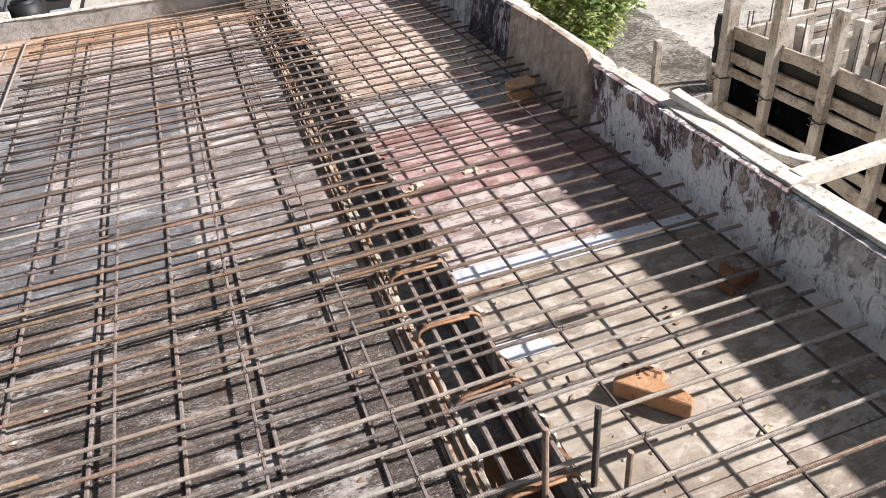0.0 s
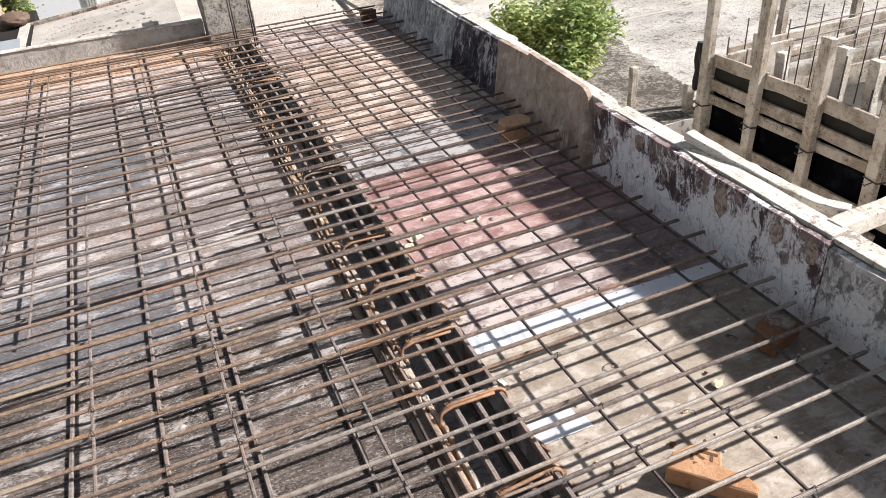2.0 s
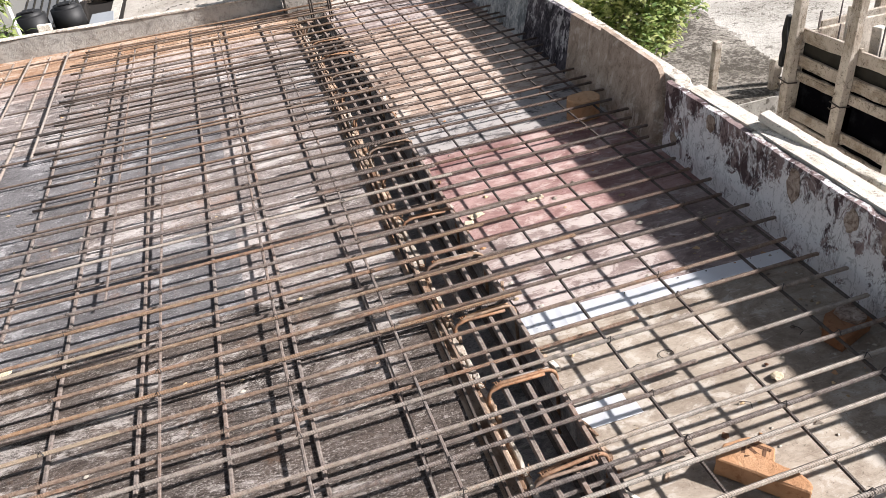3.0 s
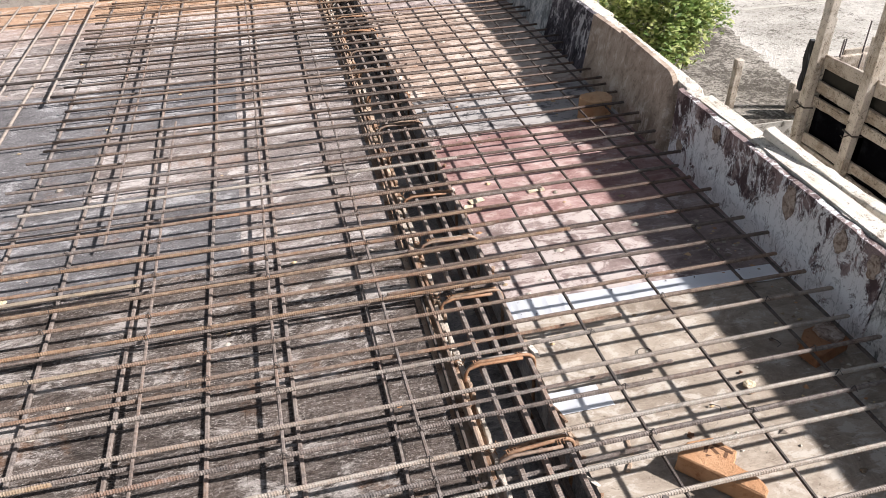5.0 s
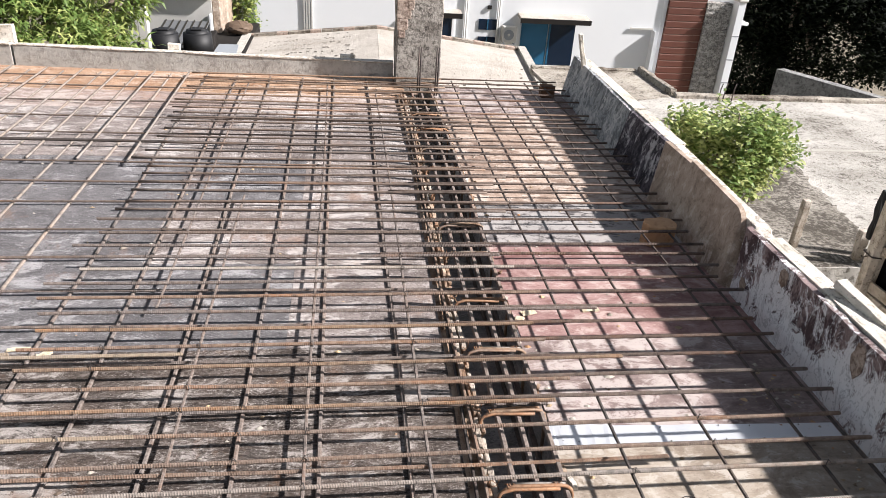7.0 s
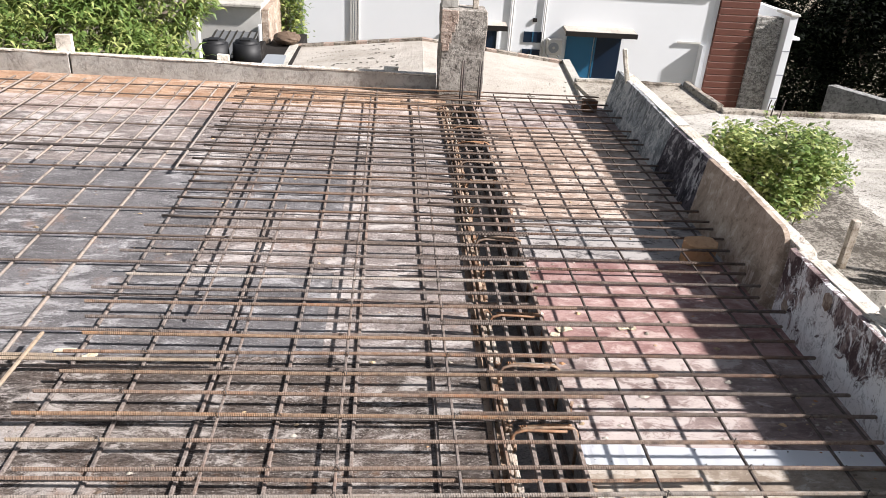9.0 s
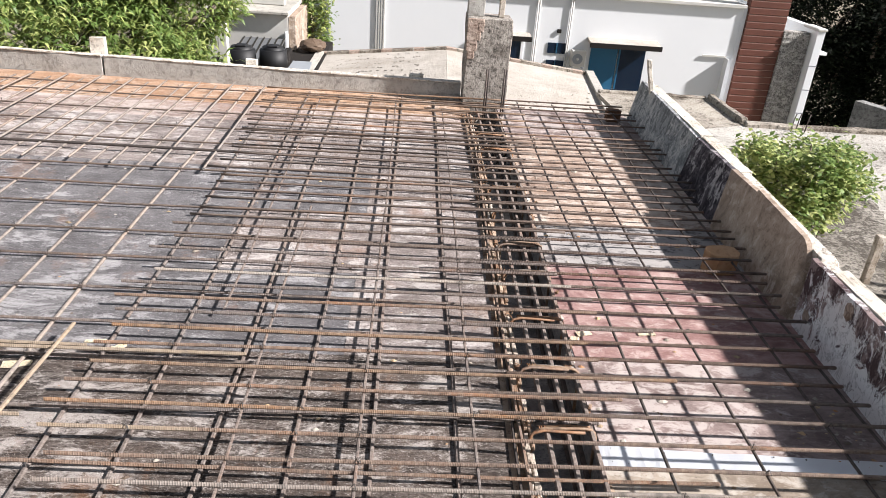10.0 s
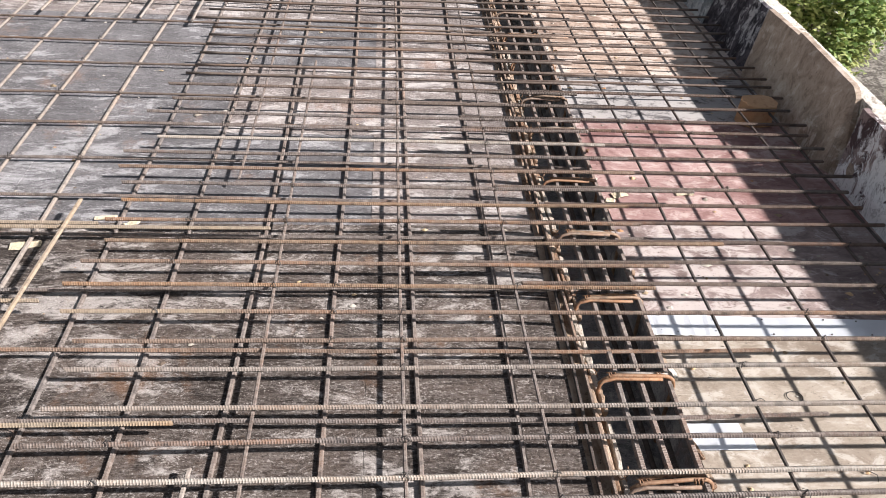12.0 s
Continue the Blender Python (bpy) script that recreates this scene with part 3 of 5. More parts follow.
# smears of mortar that ran down the face of the boards
for y0, z0, w, h in ((1.95, 0.17, 0.07, 0.125), (1.7, 0.2, 0.05, 0.085), (2.42, 0.22, 0.06, 0.07), (2.66, 0.06, 0.05, 0.06), (1.56, 0.2, 0.05, 0.09)):
    rim = [(math.cos(a * 0.45) * w / 2 * rk.uniform(0.6, 1.15), math.sin(a * 0.45) * h / 2 * rk.uniform(0.75, 1.1)) for a in range(14)]
    bm = prism(rim, 0, 0.004)
    bm.transform(Matrix.Translation((edge_x(y0) - 0.0045, y0, z0 + h / 2)) @ Matrix.Rotation(math.pi / 2, 4, "Y") @ Matrix.Rotation(math.pi / 2, 4, "Z"))
    bmesh.ops.recalc_face_normals(bm, faces=bm.faces[:])
    part("mortar_smear", bm, M_MORTAR, side, "grey-brown smear of mortar")

# far edge boards
far = thing("wall_north", "low grey edge boards with a pale cement rim", "formwork wall", kind="structure")
FAR_LINE = Matrix.Translation((0.4, 5.965, -0.014)) @ Matrix.Rotation(-0.042, 4, "Z") @ Matrix.Rotation(0.005, 4, "Y") @ Matrix.Translation((-0.4, 0, 0))
for x0, x1 in ((DECK_L - 0.5, -2.376), (-2.36, 0.43)):
    part("board", box(x0, x1, 0, 0.04, -0.2, 0.145, 0.003, 0.004, 12, R, FAR_LINE), M_BOARD_GREY, far)
    part("cement_rim", box(x0, x1, -0.005, 0.05, 0.147, 0.158, 0.003, 0.003, 14, R, FAR_LINE), M_TOP, far)

# the building below, closing the place
house = thing("wall_south", "plain rendered walls of the building under the deck", "wall", kind="structure")
part("wall", prism([(DECK_L, NEAR), (TRENCH_L - 0.03, NEAR), (TRENCH_L - 0.03, 5.7), (DECK_L, 5.7)], -7, -0.4), M_CEMENT, house)
part("wall", prism([(TRENCH_R + 0.03, NEAR), (1.6, NEAR), (1.7, 5.6), (TRENCH_R + 0.03, 5.6)], -7, -0.4), M_CEMENT, house)
tagged(part("ground", box(-400, 400, -300, 700, -7.2, -7.0), M_GROUND), "bare earth ground far below the roof", "ground", kind="structure")

# ---- column at the far end of the beam ----
col = thing("concrete_column", "rough dark concrete column stub with mortar patches on the far edge", "column")
part("shaft", box(0.44, 0.775, 5.81, 6.08, -0.3, 0.66, 0.006, 0.006, 8, R), M_COLUMN, col)
part("upper_post", box(0.44, 0.565, 5.89, 6.01, 0.66, 1.9, 0.004, 0.004, 4, R), M_BOARD_GREY, col, "pale timber post")
part("upper_post", box(0.675, 0.715, 5.91, 5.97, 0.66, 1.9, 0.003, 0.003, 4, R), M_WOOD, col, "thin timber post")
for x0, x1, z0, z1 in ((0.437, 0.54, 0.5, 0.657), (0.437, 0.515, 0.42, 0.5), (0.45, 0.5, 0.36, 0.42), (0.52, 0.56, 0.56, 0.655)):
    part("mortar_patch", box(x0, x1, 5.804, 5.82, z0, z1, 0.004, 0.003, 3, R), M_MORTAR, col, "brown crumbling mortar")
for x in (0.585, 0.6, 0.715, 0.73):
    bar(col, [(x, 5.57, -0.05), (x + 0.004, 5.572, 0.35)], 0.006, M_BAR_DARK, name="starter_bar")

# ---- reinforcement ----
EYE_Y, EYE_Z = 0.32, 1.5
UPPER = (0.705, 0.80, 0.912, 1.03, 1.135, 1.245, 1.31, 1.372, 1.472, 1.573, 1.70, 1.80, 1.91, 2.02, 2.123, 2.231, 2.338, 2.444, 2.546, 2.656, 2.757, 2.86,
         2.965, 3.057, 3.179, 3.304, 3.409, 3.501, 3.629, 3.732, 3.84, 3.938, 4.057, 4.173, 4.299, 4.40, 4.544, 4.673, 4.763, 4.844, 4.952, 5.116, 5.256, 5.432, 5.57, 5.68, 5.8)
PALE = {0.912, 1.135, 1.245, 1.372, 2.86}
DUSTY = {1.70, 1.573, 1.03}
ORANGE = {2.02, 2.231, 2.444}
RUSTY = {1.91, 2.02, 2.231, 2.338, 2.444, 2.656, 3.938}
mat_top = thing("upper_rebar_mat", "ribbed steel bars tied across the beam and both slabs", "rebar mat")


def cross_bar(y, x0, x1, dz=0.0, m=None):
    def point(x, d):
        s = min(1.0, max(0.0, (x - 0.3) / 0.4))
        z = 0.06 + 0.03 * s * s * (3 - 2 * s) + dz + 0.4 * d
        return (x, y - (z - 0.06) * (y - EYE_Y) / EYE_Z + d, z)
    m = m or M_BAR_PALE if y in PALE or m else M_BAR_DUSK if y in DUSTY else M_BAR_ORANGE if y in ORANGE or y > 5.0 else M_BAR_RUST if y in RUSTY or R.random() < 0.15 else M_BAR_FAR if y > 3.1 else M_BAR
    near = y < 3.4
    return bar(mat_top, wavy(x0, x1, point, 16, 0.003 + 0.0012 * (y > 2)), 0.006, m, 0.0012 if near else 0.0, 7 if near else 6)


for yb in UPPER:
    left = -0.95 + R.uniform(-0.02, 0.05) if 1.33 < yb < 2.0 else -1.0 + R.uniform(-0.06, 0.07) if yb > 1.9 else -1.9
    right = edge_x(yb) - R.uniform(0.0, 0.09)
    if yb > 1.85 and R.random() < 0.8:
        # two bars lapped side by side
        lap = R.uniform(0.0, 0.5)
        cross_bar(yb, left, 0.72 + R.uniform(-0.1, 0.2) + lap * 0.2)
        cross_bar(yb + 0.012, lap, right, 0.0, M_BAR_RIGHT if R.random() < 0.85 else M_BAR_FAR)
    else:
        cross_bar(yb, left, right)

mat_low = thing("lower_rebar_mat", "ribbed steel bars tied in a square grid low over the deck", "rebar mat")
LOWER_Y = (0.80, 1.05, 1.30, 1.55, 1.78, 2.05, 2.31, 2.52, 2.76, 3.03, 3.28, 3.58, 3.83, 4.09, 4.36, 4.56, 4.86, 5.18, 5.53, 5.78)
for yb in LOWER_Y:
    near = yb < 3.2
    bar(mat_low, wavy(DECK_L + 0.1, {1.55: 1.02, 1.78: 0.97}.get(yb, 0.62 + R.uniform(-0.1, 0.35)), lambda x, d, yb=yb: (x, yb + d, (0.04 if yb in (1.55, 1.78, 4.36) else 0.0205) + 0.3 * d), 18, 0.005), 0.0085 if yb == 4.36 else 0.0055,
        M_BAR_DARK if yb == 4.36 else M_BAR_RUST if yb == 1.78 else M_BAR_FAR if yb > 2.9 else M_BAR, 0.0011 if near else 0.0, 6)
LONG_X = (-3.7, -3.45, -3.2, -2.95, -2.7, -2.45, -2.2, -1.96, -1.706, -1.451, -1.207, -0.958, -0.731, -0.496, -0.251, -0.026, 0.222)
for xb in LONG_X:
    bar(mat_low, wavy(NEAR + 0.2, 5.93, lambda s, d, xb=xb: (xb * 1.007 + d, s, 0.0068 + 0.1 * d), 24, 0.005), 0.0065,
        M_BAR_DUSK if xb < -1.1 else M_BAR_RUST if R.random() < 0.25 else M_BAR, 0.0011 if -1.3 < xb else 0.0, 6)
THIN = ((-0.425, -0.5, 3.6), (-0.061, -0.8, 5.6), (0.28, -0.5, 5.4), (-0.62, 2.6, 5.6))
for xb, y0, y1 in THIN:
    bar(mat_low, wavy(y0, y1, lambda s, d, xb=xb: (xb + d, s, 0.0485 + 0.3 * d), 16, 0.004), 0.0048, M_BAR, 0.0008, 6)

for xb in (-2.83, -2.58, -2.33, -2.08, -1.83, -1.58, -1.33, -1.08):
    y0 = 4.1 + R.uniform(-0.05, 0.05)
    bar(mat_low, wavy(y0, 5.93, lambda s, d, xb=xb: (xb + d, s, 0.0345 + 0.3 * d), 10, 0.004), 0.0068, M_BAR_DUSK, 0.0, 6)

mat_right = thing("balcony_rebar_mat", "dark thin steel bars under the balcony cross bars", "rebar mat")
for xb in (0.822, 1.095, 1.385, 1.52):
    bar(mat_right, wavy(NEAR + 0.2, 5.7, lambda s, d, xb=xb: (xb + 0.006 * (s - 1.6) + d, s, 0.078 + 0.3 * d), 24, 0.004), 0.0048, M_BAR_DARK, 0.0008, 6)

loose = thing("loose_rebar", "rust-yellow loose bar lying askew over the mat", "steel bar")
bar(loose, [(-1.085, 2.42, 0.074), (-1.1, 2.0, 0.074), (-1.12, 1.2, 0.073)], 0.0062, M_BAR_YELLOW, 0.0011)
for x0, x1, yb in ((-1.95, -0.47, 2.29), (-1.9, -1.0, 2.31), (-2.0, -0.60, 1.528), (-0.98, -0.53, 1.905), (-1.9, -1.05, 1.95)):
    lb = thing("loose_rebar", "short tan lap bar lying across the mat", "steel bar", group="loose lap bars")
    bar(lb, wavy(x0, x1, lambda x, d, yb=yb: (x, yb + d, 0.0625), 8, 0.003), 0.0058, M_BAR_YELLOW, 0.0011)
lb = thing("loose_rebar", "short stub of steel bar lying between the mats", "steel bar", group="loose lap bars")
bar(lb, [(-0.56, 1.1, 0.03), (-0.545, 1.42, 0.034)], 0.0055, M_BAR_DUSK, 0.001)

# beam cage
cage = thing("beam_cage", "beam reinforcement of long bars and rusty hooked stirrups in its trough", "rebar cage")
# bars below deck level take the dark steel, the trough's shade as colour
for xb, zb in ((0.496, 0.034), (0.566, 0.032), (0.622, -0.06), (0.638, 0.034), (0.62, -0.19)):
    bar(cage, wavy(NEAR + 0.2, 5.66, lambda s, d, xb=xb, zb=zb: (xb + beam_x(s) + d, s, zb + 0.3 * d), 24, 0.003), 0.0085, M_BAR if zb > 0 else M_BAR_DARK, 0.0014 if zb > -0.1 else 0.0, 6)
for k, yb in enumerate((0.7, 1.02, 1.35, 1.672, 1.985, 2.3, 2.635, 2.995, 3.275, 3.65, 3.98, 4.31, 4.64, 4.97, 5.3)):
    tilt, w = R.uniform(-0.03, 0.03), R.uniform(-0.01, 0.01)
    pts = []
    xa, xc, top, r = 0.458 + beam_x(yb), 0.655 + beam_x(yb), 0.052 + R.uniform(-0.006, 0.006), 0.035
    pts += [(xa, yb - tilt, -0.2), (xa, yb - tilt * 0.5, top - r)]
    pts += [(xa + r - r * math.cos(a), yb, top - r + r * math.sin(a)) for a in (0.5, 1.0, 1.57)]
    pts += [(xc - r + r * math.sin(a), yb + w, top - r + r * math.cos(a)) for a in (0, 0.5, 1.0, 1.57)]
    pts += [(xc, yb + w + tilt, -0.2)]
    rusty = M_BAR_HOOK if k < 4 or k % 3 == 0 else M_BAR_ORANGE
    bar(cage, pts, 0.0055, rusty, name="stirrup")
    turns = 5 + k % 3
    for corner in (xa + 0.012, xc - 0.055):
        bar(cage, [(corner + 0.009 * i / 4 + 0.0015 * math.sin(i), yb + 0.004 + 0.0085 * math.cos(1.57 * i), top - 0.003 + 0.0085 * math.sin(1.57 * i)) for i in range(turns * 2)], 0.0018, M_BAR_HOOK, name="wire_twist")
    bar(cage, [(xa + 0.02, yb + 0.013, top - 0.006), ((xa + xc) / 2, yb + 0.014 + w, top - 0.003), (xc - 0.02, yb + 0.012 + w, top - 0.005)], 0.0052, M_BAR_DUSK if k % 2 else rusty, name="stirrup_lap")
    # the hooked end bends down outside the left bar
    hook = [(xc - 0.04, yb - 0.012, top - 0.003), (xa + 0.1, yb - 0.014, top), (xa + 0.03, yb - 0.014, top + 0.003)]
    hook += [(xa + 0.006 - 0.02 * math.sin(a), yb - 0.014 - 0.008 * a, top - 0.03 + 0.03 * math.cos(a)) for a in (0.4, 0.9, 1.4, 1.9, 2.4)]
    bar(cage, hook, 0.005, M_BAR_HOOK if k % 3 < 2 else M_BAR_RUST, name="stirrup_hook")
    bar(cage, [(xa - 0.012 + 0.014 * math.cos(a * 0.8), yb + 0.03 + 0.022 * math.sin(a * 0.8) + 0.002 * a, 0.016 + 0.004 * a) for a in range(9)], 0.0016, M_BAR_HOOK, name="wire_loop")
# thin bars along the trough's left lip
for k, (xb, m) in enumerate(((0.397, M_BAR_DARK), (0.413, M_BAR_RUST))):
    bar(cage, wavy(NEAR + 0.3, 5.5, lambda s, d, xb=xb: (xb + beam_x(s) + d * 2, s, 0.014 + 0.012 * (k % 2) + 0.3 * d), 40, 0.004), 0.0052, m, 0.0009, 6)
lip = thing("lip_batten", "splintered pale timber battens along the edge of the beam trough", "batten")
for row, width, pale in ((0.431, 0.017, 0.35), (0.45, 0.017, 0.55)):
    yb = NEAR
    while yb < 5.4:
        y2 = yb + R.uniform(0.08, 0.34)
        dx, lean = R.uniform(-0.004, 0.004), Matrix.Rotation(R.uniform(-0.03, 0.03), 4, "Z")
        at = Matrix.Translation((row + beam_x(yb) + dx, yb, 0))
        part("batten", box(-width * R.uniform(0.2, 0.5), width * R.uniform(0.3, 0.55), 0, min(y2, 5.5) - yb - R.uniform(0.0, 0.02), 0.0025, R.uniform(0.01, 0.03), 0.002, 0.003, 8, R, at @ lean),
             M_WOOD_Y if R.random() < pale else M_LIP, lip)
        yb = y2

rt = random.Random(29)
yb = 0.2
while yb < 5.3:
    y2 = yb + rt.uniform(0.015, 0.06)
    if rt.random() < (0.75 if yb < 1.4 else 0.4):
        at = Matrix.Translation((0.662 + beam_x(yb) + rt.uniform(-0.006, 0.012), yb, 0)) @ Matrix.Rotation(rt.uniform(-0.5, 0.5), 4, "Z")
        part("splinter", box(-rt.uniform(0.003, 0.007), rt.uniform(0.003, 0.009), 0, y2 - yb, 0.002, rt.uniform(0.005, 0.014), 0.001, 0.002, 2, rt, at), M_LIP if rt.random() < 0.6 else M_WOOD_PALE, lip)
    yb = y2 + rt.uniform(0.0, 0.05)

# starter bars close to the camera
for xb, yb, h, m in ((0.675, 1.0, 0.26, M_BAR_DARK), (0.545, 1.0, 0.25, M_BAR_RUST), (0.735, 0.95, 0.14, M_BAR_RUST)):
    st = thing("starter_bar", "short upright steel bar stub standing in the beam", "steel bar", group="starter bars")
    bar(st, [(xb, yb, -0.3), (xb, yb, 0.0), (xb + 0.002, yb + 0.003, h)], 0.0075, m, 0.0014, 8)

# tie wires at the crossings
rw = random.Random(3)
verts, faces = [], []


def tie(x, y, z):
    a0 = rw.uniform(0, 6.3)
    for s in (a0, a0 + 1.6):
        d = Vector((math.cos(s), math.sin(s), 0)) * 0.013
        n = Vector((-d.y, d.x, 0)).normalized() * 0.0014
        c = Vector((x, y, z))
        b = len(verts)
        for q, up in ((-d, -0.004), (Vector(), 0.008), (d, -0.004)):
            for w in (-n, n):
                verts.append(tuple(c + q + w + Vector((0, 0, up))))
        for i in (0, 2):
            faces.append((b + i, b + i + 1, b + i + 3, b + i + 2))


for yb in UPPER:
    for xb in (-0.425, -0.061, 0.28, -0.731, -0.251, 0.822, 1.095, 1.385):
        if rw.random() < 0.42:
            z = 0.067 if xb < 0.5 else 0.097
            tie(xb + (0.006 * (yb - 1.6) if xb > 0.5 else 0), yb - (z - 0.067) * (yb - EYE_Y) / EYE_Z, z)
for yb in LOWER_Y:
    for xb in LONG_X[:13]:
        if rw.random() < 0.6:
            tie(xb, yb, 0.034)
me = bpy.data.meshes.new("tie_wire")
me.from_pydata(verts, [], faces)
me.materials.append(M_WIRE)
tagged(new("tie_wire", me), "twists of dark binding wire at the bar crossings", "tie wire", kind="stuff")

# ---- things on the deck ----
strip = thing("metal_strip", "long bright sheet-metal strip nailed over a joint", "metal strip")
TURNED = Matrix.Translation((1.1, 1.9, 0)) @ Matrix.Rotation(-0.03, 4, "Z") @ Matrix.Translation((-1.1, -1.9, 0))
for x0, x1, y0, y1, z in ((0.662, 0.85, 1.86, 1.949, 0.0055), (0.83, 1.59, 1.864, 1.945, 0.003)):
    part("sheet", box(x0, x1, y0, y1, z, z + 0.0022, 0.0008, 0.0016, 12, R, TURNED), M_FOIL, strip)
for x in (0.69, 0.76, 0.87, 1.02, 1.2, 1.31, 1.47):
    for y in (1.875, 1.934):
        part("nail_head", box(-0.0019, 0.0019, -0.0018, 0.0018, 0.005, 0.009, 0.0006, 0, 0, None, TURNED @ Matrix.Translation((x + R.uniform(-0.02, 0.02), y + R.uniform(-0.006, 0.006), 0))), M_WIRE, strip)
patch = thing("metal_strip", "short bright sheet-metal patch beside the trough", "metal strip")
for y0, y1, z in ((1.472, 1.522, 0.003), (1.516, 1.553, 0.0052)):
    part("sheet", box(0.648, 0.815 - (y0 > 1.5) * 0.02, y0, y1, z, z + 0.002, 0.0008, 0.0012, 5, R), M_FOIL, patch)


def brick_bit(x, y, turn, outline, h, label, tilt=0.0, stamp=False, material=None):
    """A broken clay brick from its plan outline."""
    ob = thing("clay_brick", label, "brick", group="broken bricks")
    bm = prism(outline, 0, h)
    bmesh.ops.subdivide_edges(bm, edges=bm.edges[:], cuts=2, use_grid_fill=True)
    rng = random.Random(int(1000 * x))
    for v in bm.verts:
        v.co += Vector([rng.uniform(-0.0012, 0.0012) for _ in range(3)])
    bmesh.ops.bevel(bm, geom=[e for e in bm.edges if e.calc_face_angle(0) > 0.7], offset=0.003, segments=1, affect="EDGES")
    low = min(v.co.z for v in bm.verts)
    bm.transform(Matrix.Translation((0, 0, -low)))
    part("body", bm, material or M_BRICK, ob)
    if stamp:
        for sx, sy, w, d, a in ((-0.028, 0.036, 0.06, 0.009, 0), (-0.056, 0.014, 0.009, 0.03, 0.2), (-0.034, 0.016, 0.03, 0.009, -0.5), (-0.01, 0.016, 0.008, 0.03, 0.1), (-0.035, -0.004, 0.03, 0.008, 0.3)):
            part("stamp_mark", box(-w / 2, w / 2, -d / 2, d / 2, h + 0.0005, h + 0.0022, 0, 0, 0, None, Matrix.Translation((sx, sy, 0)) @ Matrix.Rotation(a, 4, "Z")), M_BRICK_DARK, ob, "dark stamped bar")
    ob.matrix_world = pose(x, y, 0.002, tilt, 0, turn)
    return ob


brick_bit(0.965, 1.185, -50, [(-0.105, -0.045), (0.105, -0.045), (0.1, -0.015), (0.06, 0.004), (0.015, 0.008), (0.008, 0.05), (-0.055, 0.058), (-0.1, 0.01)], 0.055,
          "broken orange clay brick with a stamped panel on the deck", 0, True)
shaded = brick_bit(1.475, 1.52, 20, [(-0.075, -0.045), (0.065, -0.05), (0.075, 0.035), (-0.01, 0.05), (-0.07, 0.02)], 0.05, "broken brown clay brick in the shade of the side boards", 0, False, M_BRICK_BROWN)
cap = prism([(-0.005, -0.035), (0.03, -0.043), (0.066, -0.03), (0.072, 0.03), (0.03, 0.04), (0.004, 0.034), (-0.012, 0.004)], 0.048, 0.064)
bmesh.ops.subdivide_edges(cap, edges=cap.edges[:], cuts=1, use_grid_fill=True)
for v in cap.verts:
    v.co += Vector((R.uniform(-0.002, 0.002), R.uniform(-0.002, 0.002), R.uniform(-0.003, 0.003)))
part("mortar", cap, M_MORTAR, shaded, "grey-brown mortar stuck to the brick")
brick_bit(1.5, 3.2, 5, [(-0.075, -0.035), (-0.04, -0.06), (0.05, -0.06), (0.078, -0.02), (0.075, 0.035), (0.03, 0.058), (-0.05, 0.055), (-0.08, 0.015)], 0.1, "broken tan clay brick standing beside the side boards", 0, False, M_OCHRE)
brick_bit(1.575, 5.62, 0, [(-0.055, -0.04), (0.05, -0.045), (0.05, 0.04), (-0.05, 0.045)], 0.085, "dark stained clay brick by the far end of the deck", 0, False, M_BRICK_DARK)

# litter on the deck
litter = thing("wire_ring", "small loop of thin binding wire on the deck", "wire")
bar(litter, [(0.986 + 0.022 * math.cos(a * 0.5), 1.641 + 0.018 * math.sin(a * 0.5), 0.003) for a in range(14)], 0.0011, M_WIRE, name="loop")
for x, y, a, w in ((0.79, 1.33, 1.4, 0.05), (0.76, 1.27, 0.9, 0.03), (1.2, 1.42, 0.2, 0.03)):
    tagged(part("wood_sliver", box(-w / 2, w / 2, -0.005, 0.005, 0.0015, 0.006, 0.001, 0.001, 2, R, Matrix.Translation((x, y, 0)) @ Matrix.Rotation(a, 4, "Z")), M_LIP), "pale splinter of wood lying on the deck", "wood chip", group="wood chips")
for x, y, a, w, d in ((-1.22, 2.27, 0.2, 0.09, 0.03), (-1.02, 2.42, 0.1, 0.07, 0.02), (-0.93, 2.39, 0.7, 0.05, 0.018), (0.7, 2.55, 1.1, 0.05, 0.03), (0.75, 2.6, 0.2, 0.06, 0.028), (1.0, 2.62, 0.1, 0.07, 0.03), (1.15, 0.97, 0.5, 0.05, 0.02)):
    tagged(part("wood_chip", box(-w / 2, w / 2, -d / 2, d / 2, 0.0015, 0.007, 0.001, 0.003, 3, R, Matrix.Translation((x, y, 0)) @ Matrix.Rotation(a, 4, "Z")), M_BLOCK_PALE), "pale torn chip of plywood lying on the deck", "wood chip", group="wood chips")


def lump(name, x, y, size, material, label, category, flat=0.5):
    """A small crumpled scrap lying on the deck."""
    bm = bmesh.new()
    bmesh.ops.create_icosphere(bm, subdivisions=2, radius=size)
    for v in bm.verts:
        v.co *= R.uniform(0.7, 1.2)
        v.co.z *= flat
    low = min(v.co.z for v in bm.verts)
    bm.transform(Matrix.Translation((x, y, 0.0015 - low)))
    tagged(part(name, bm, material), label, category)


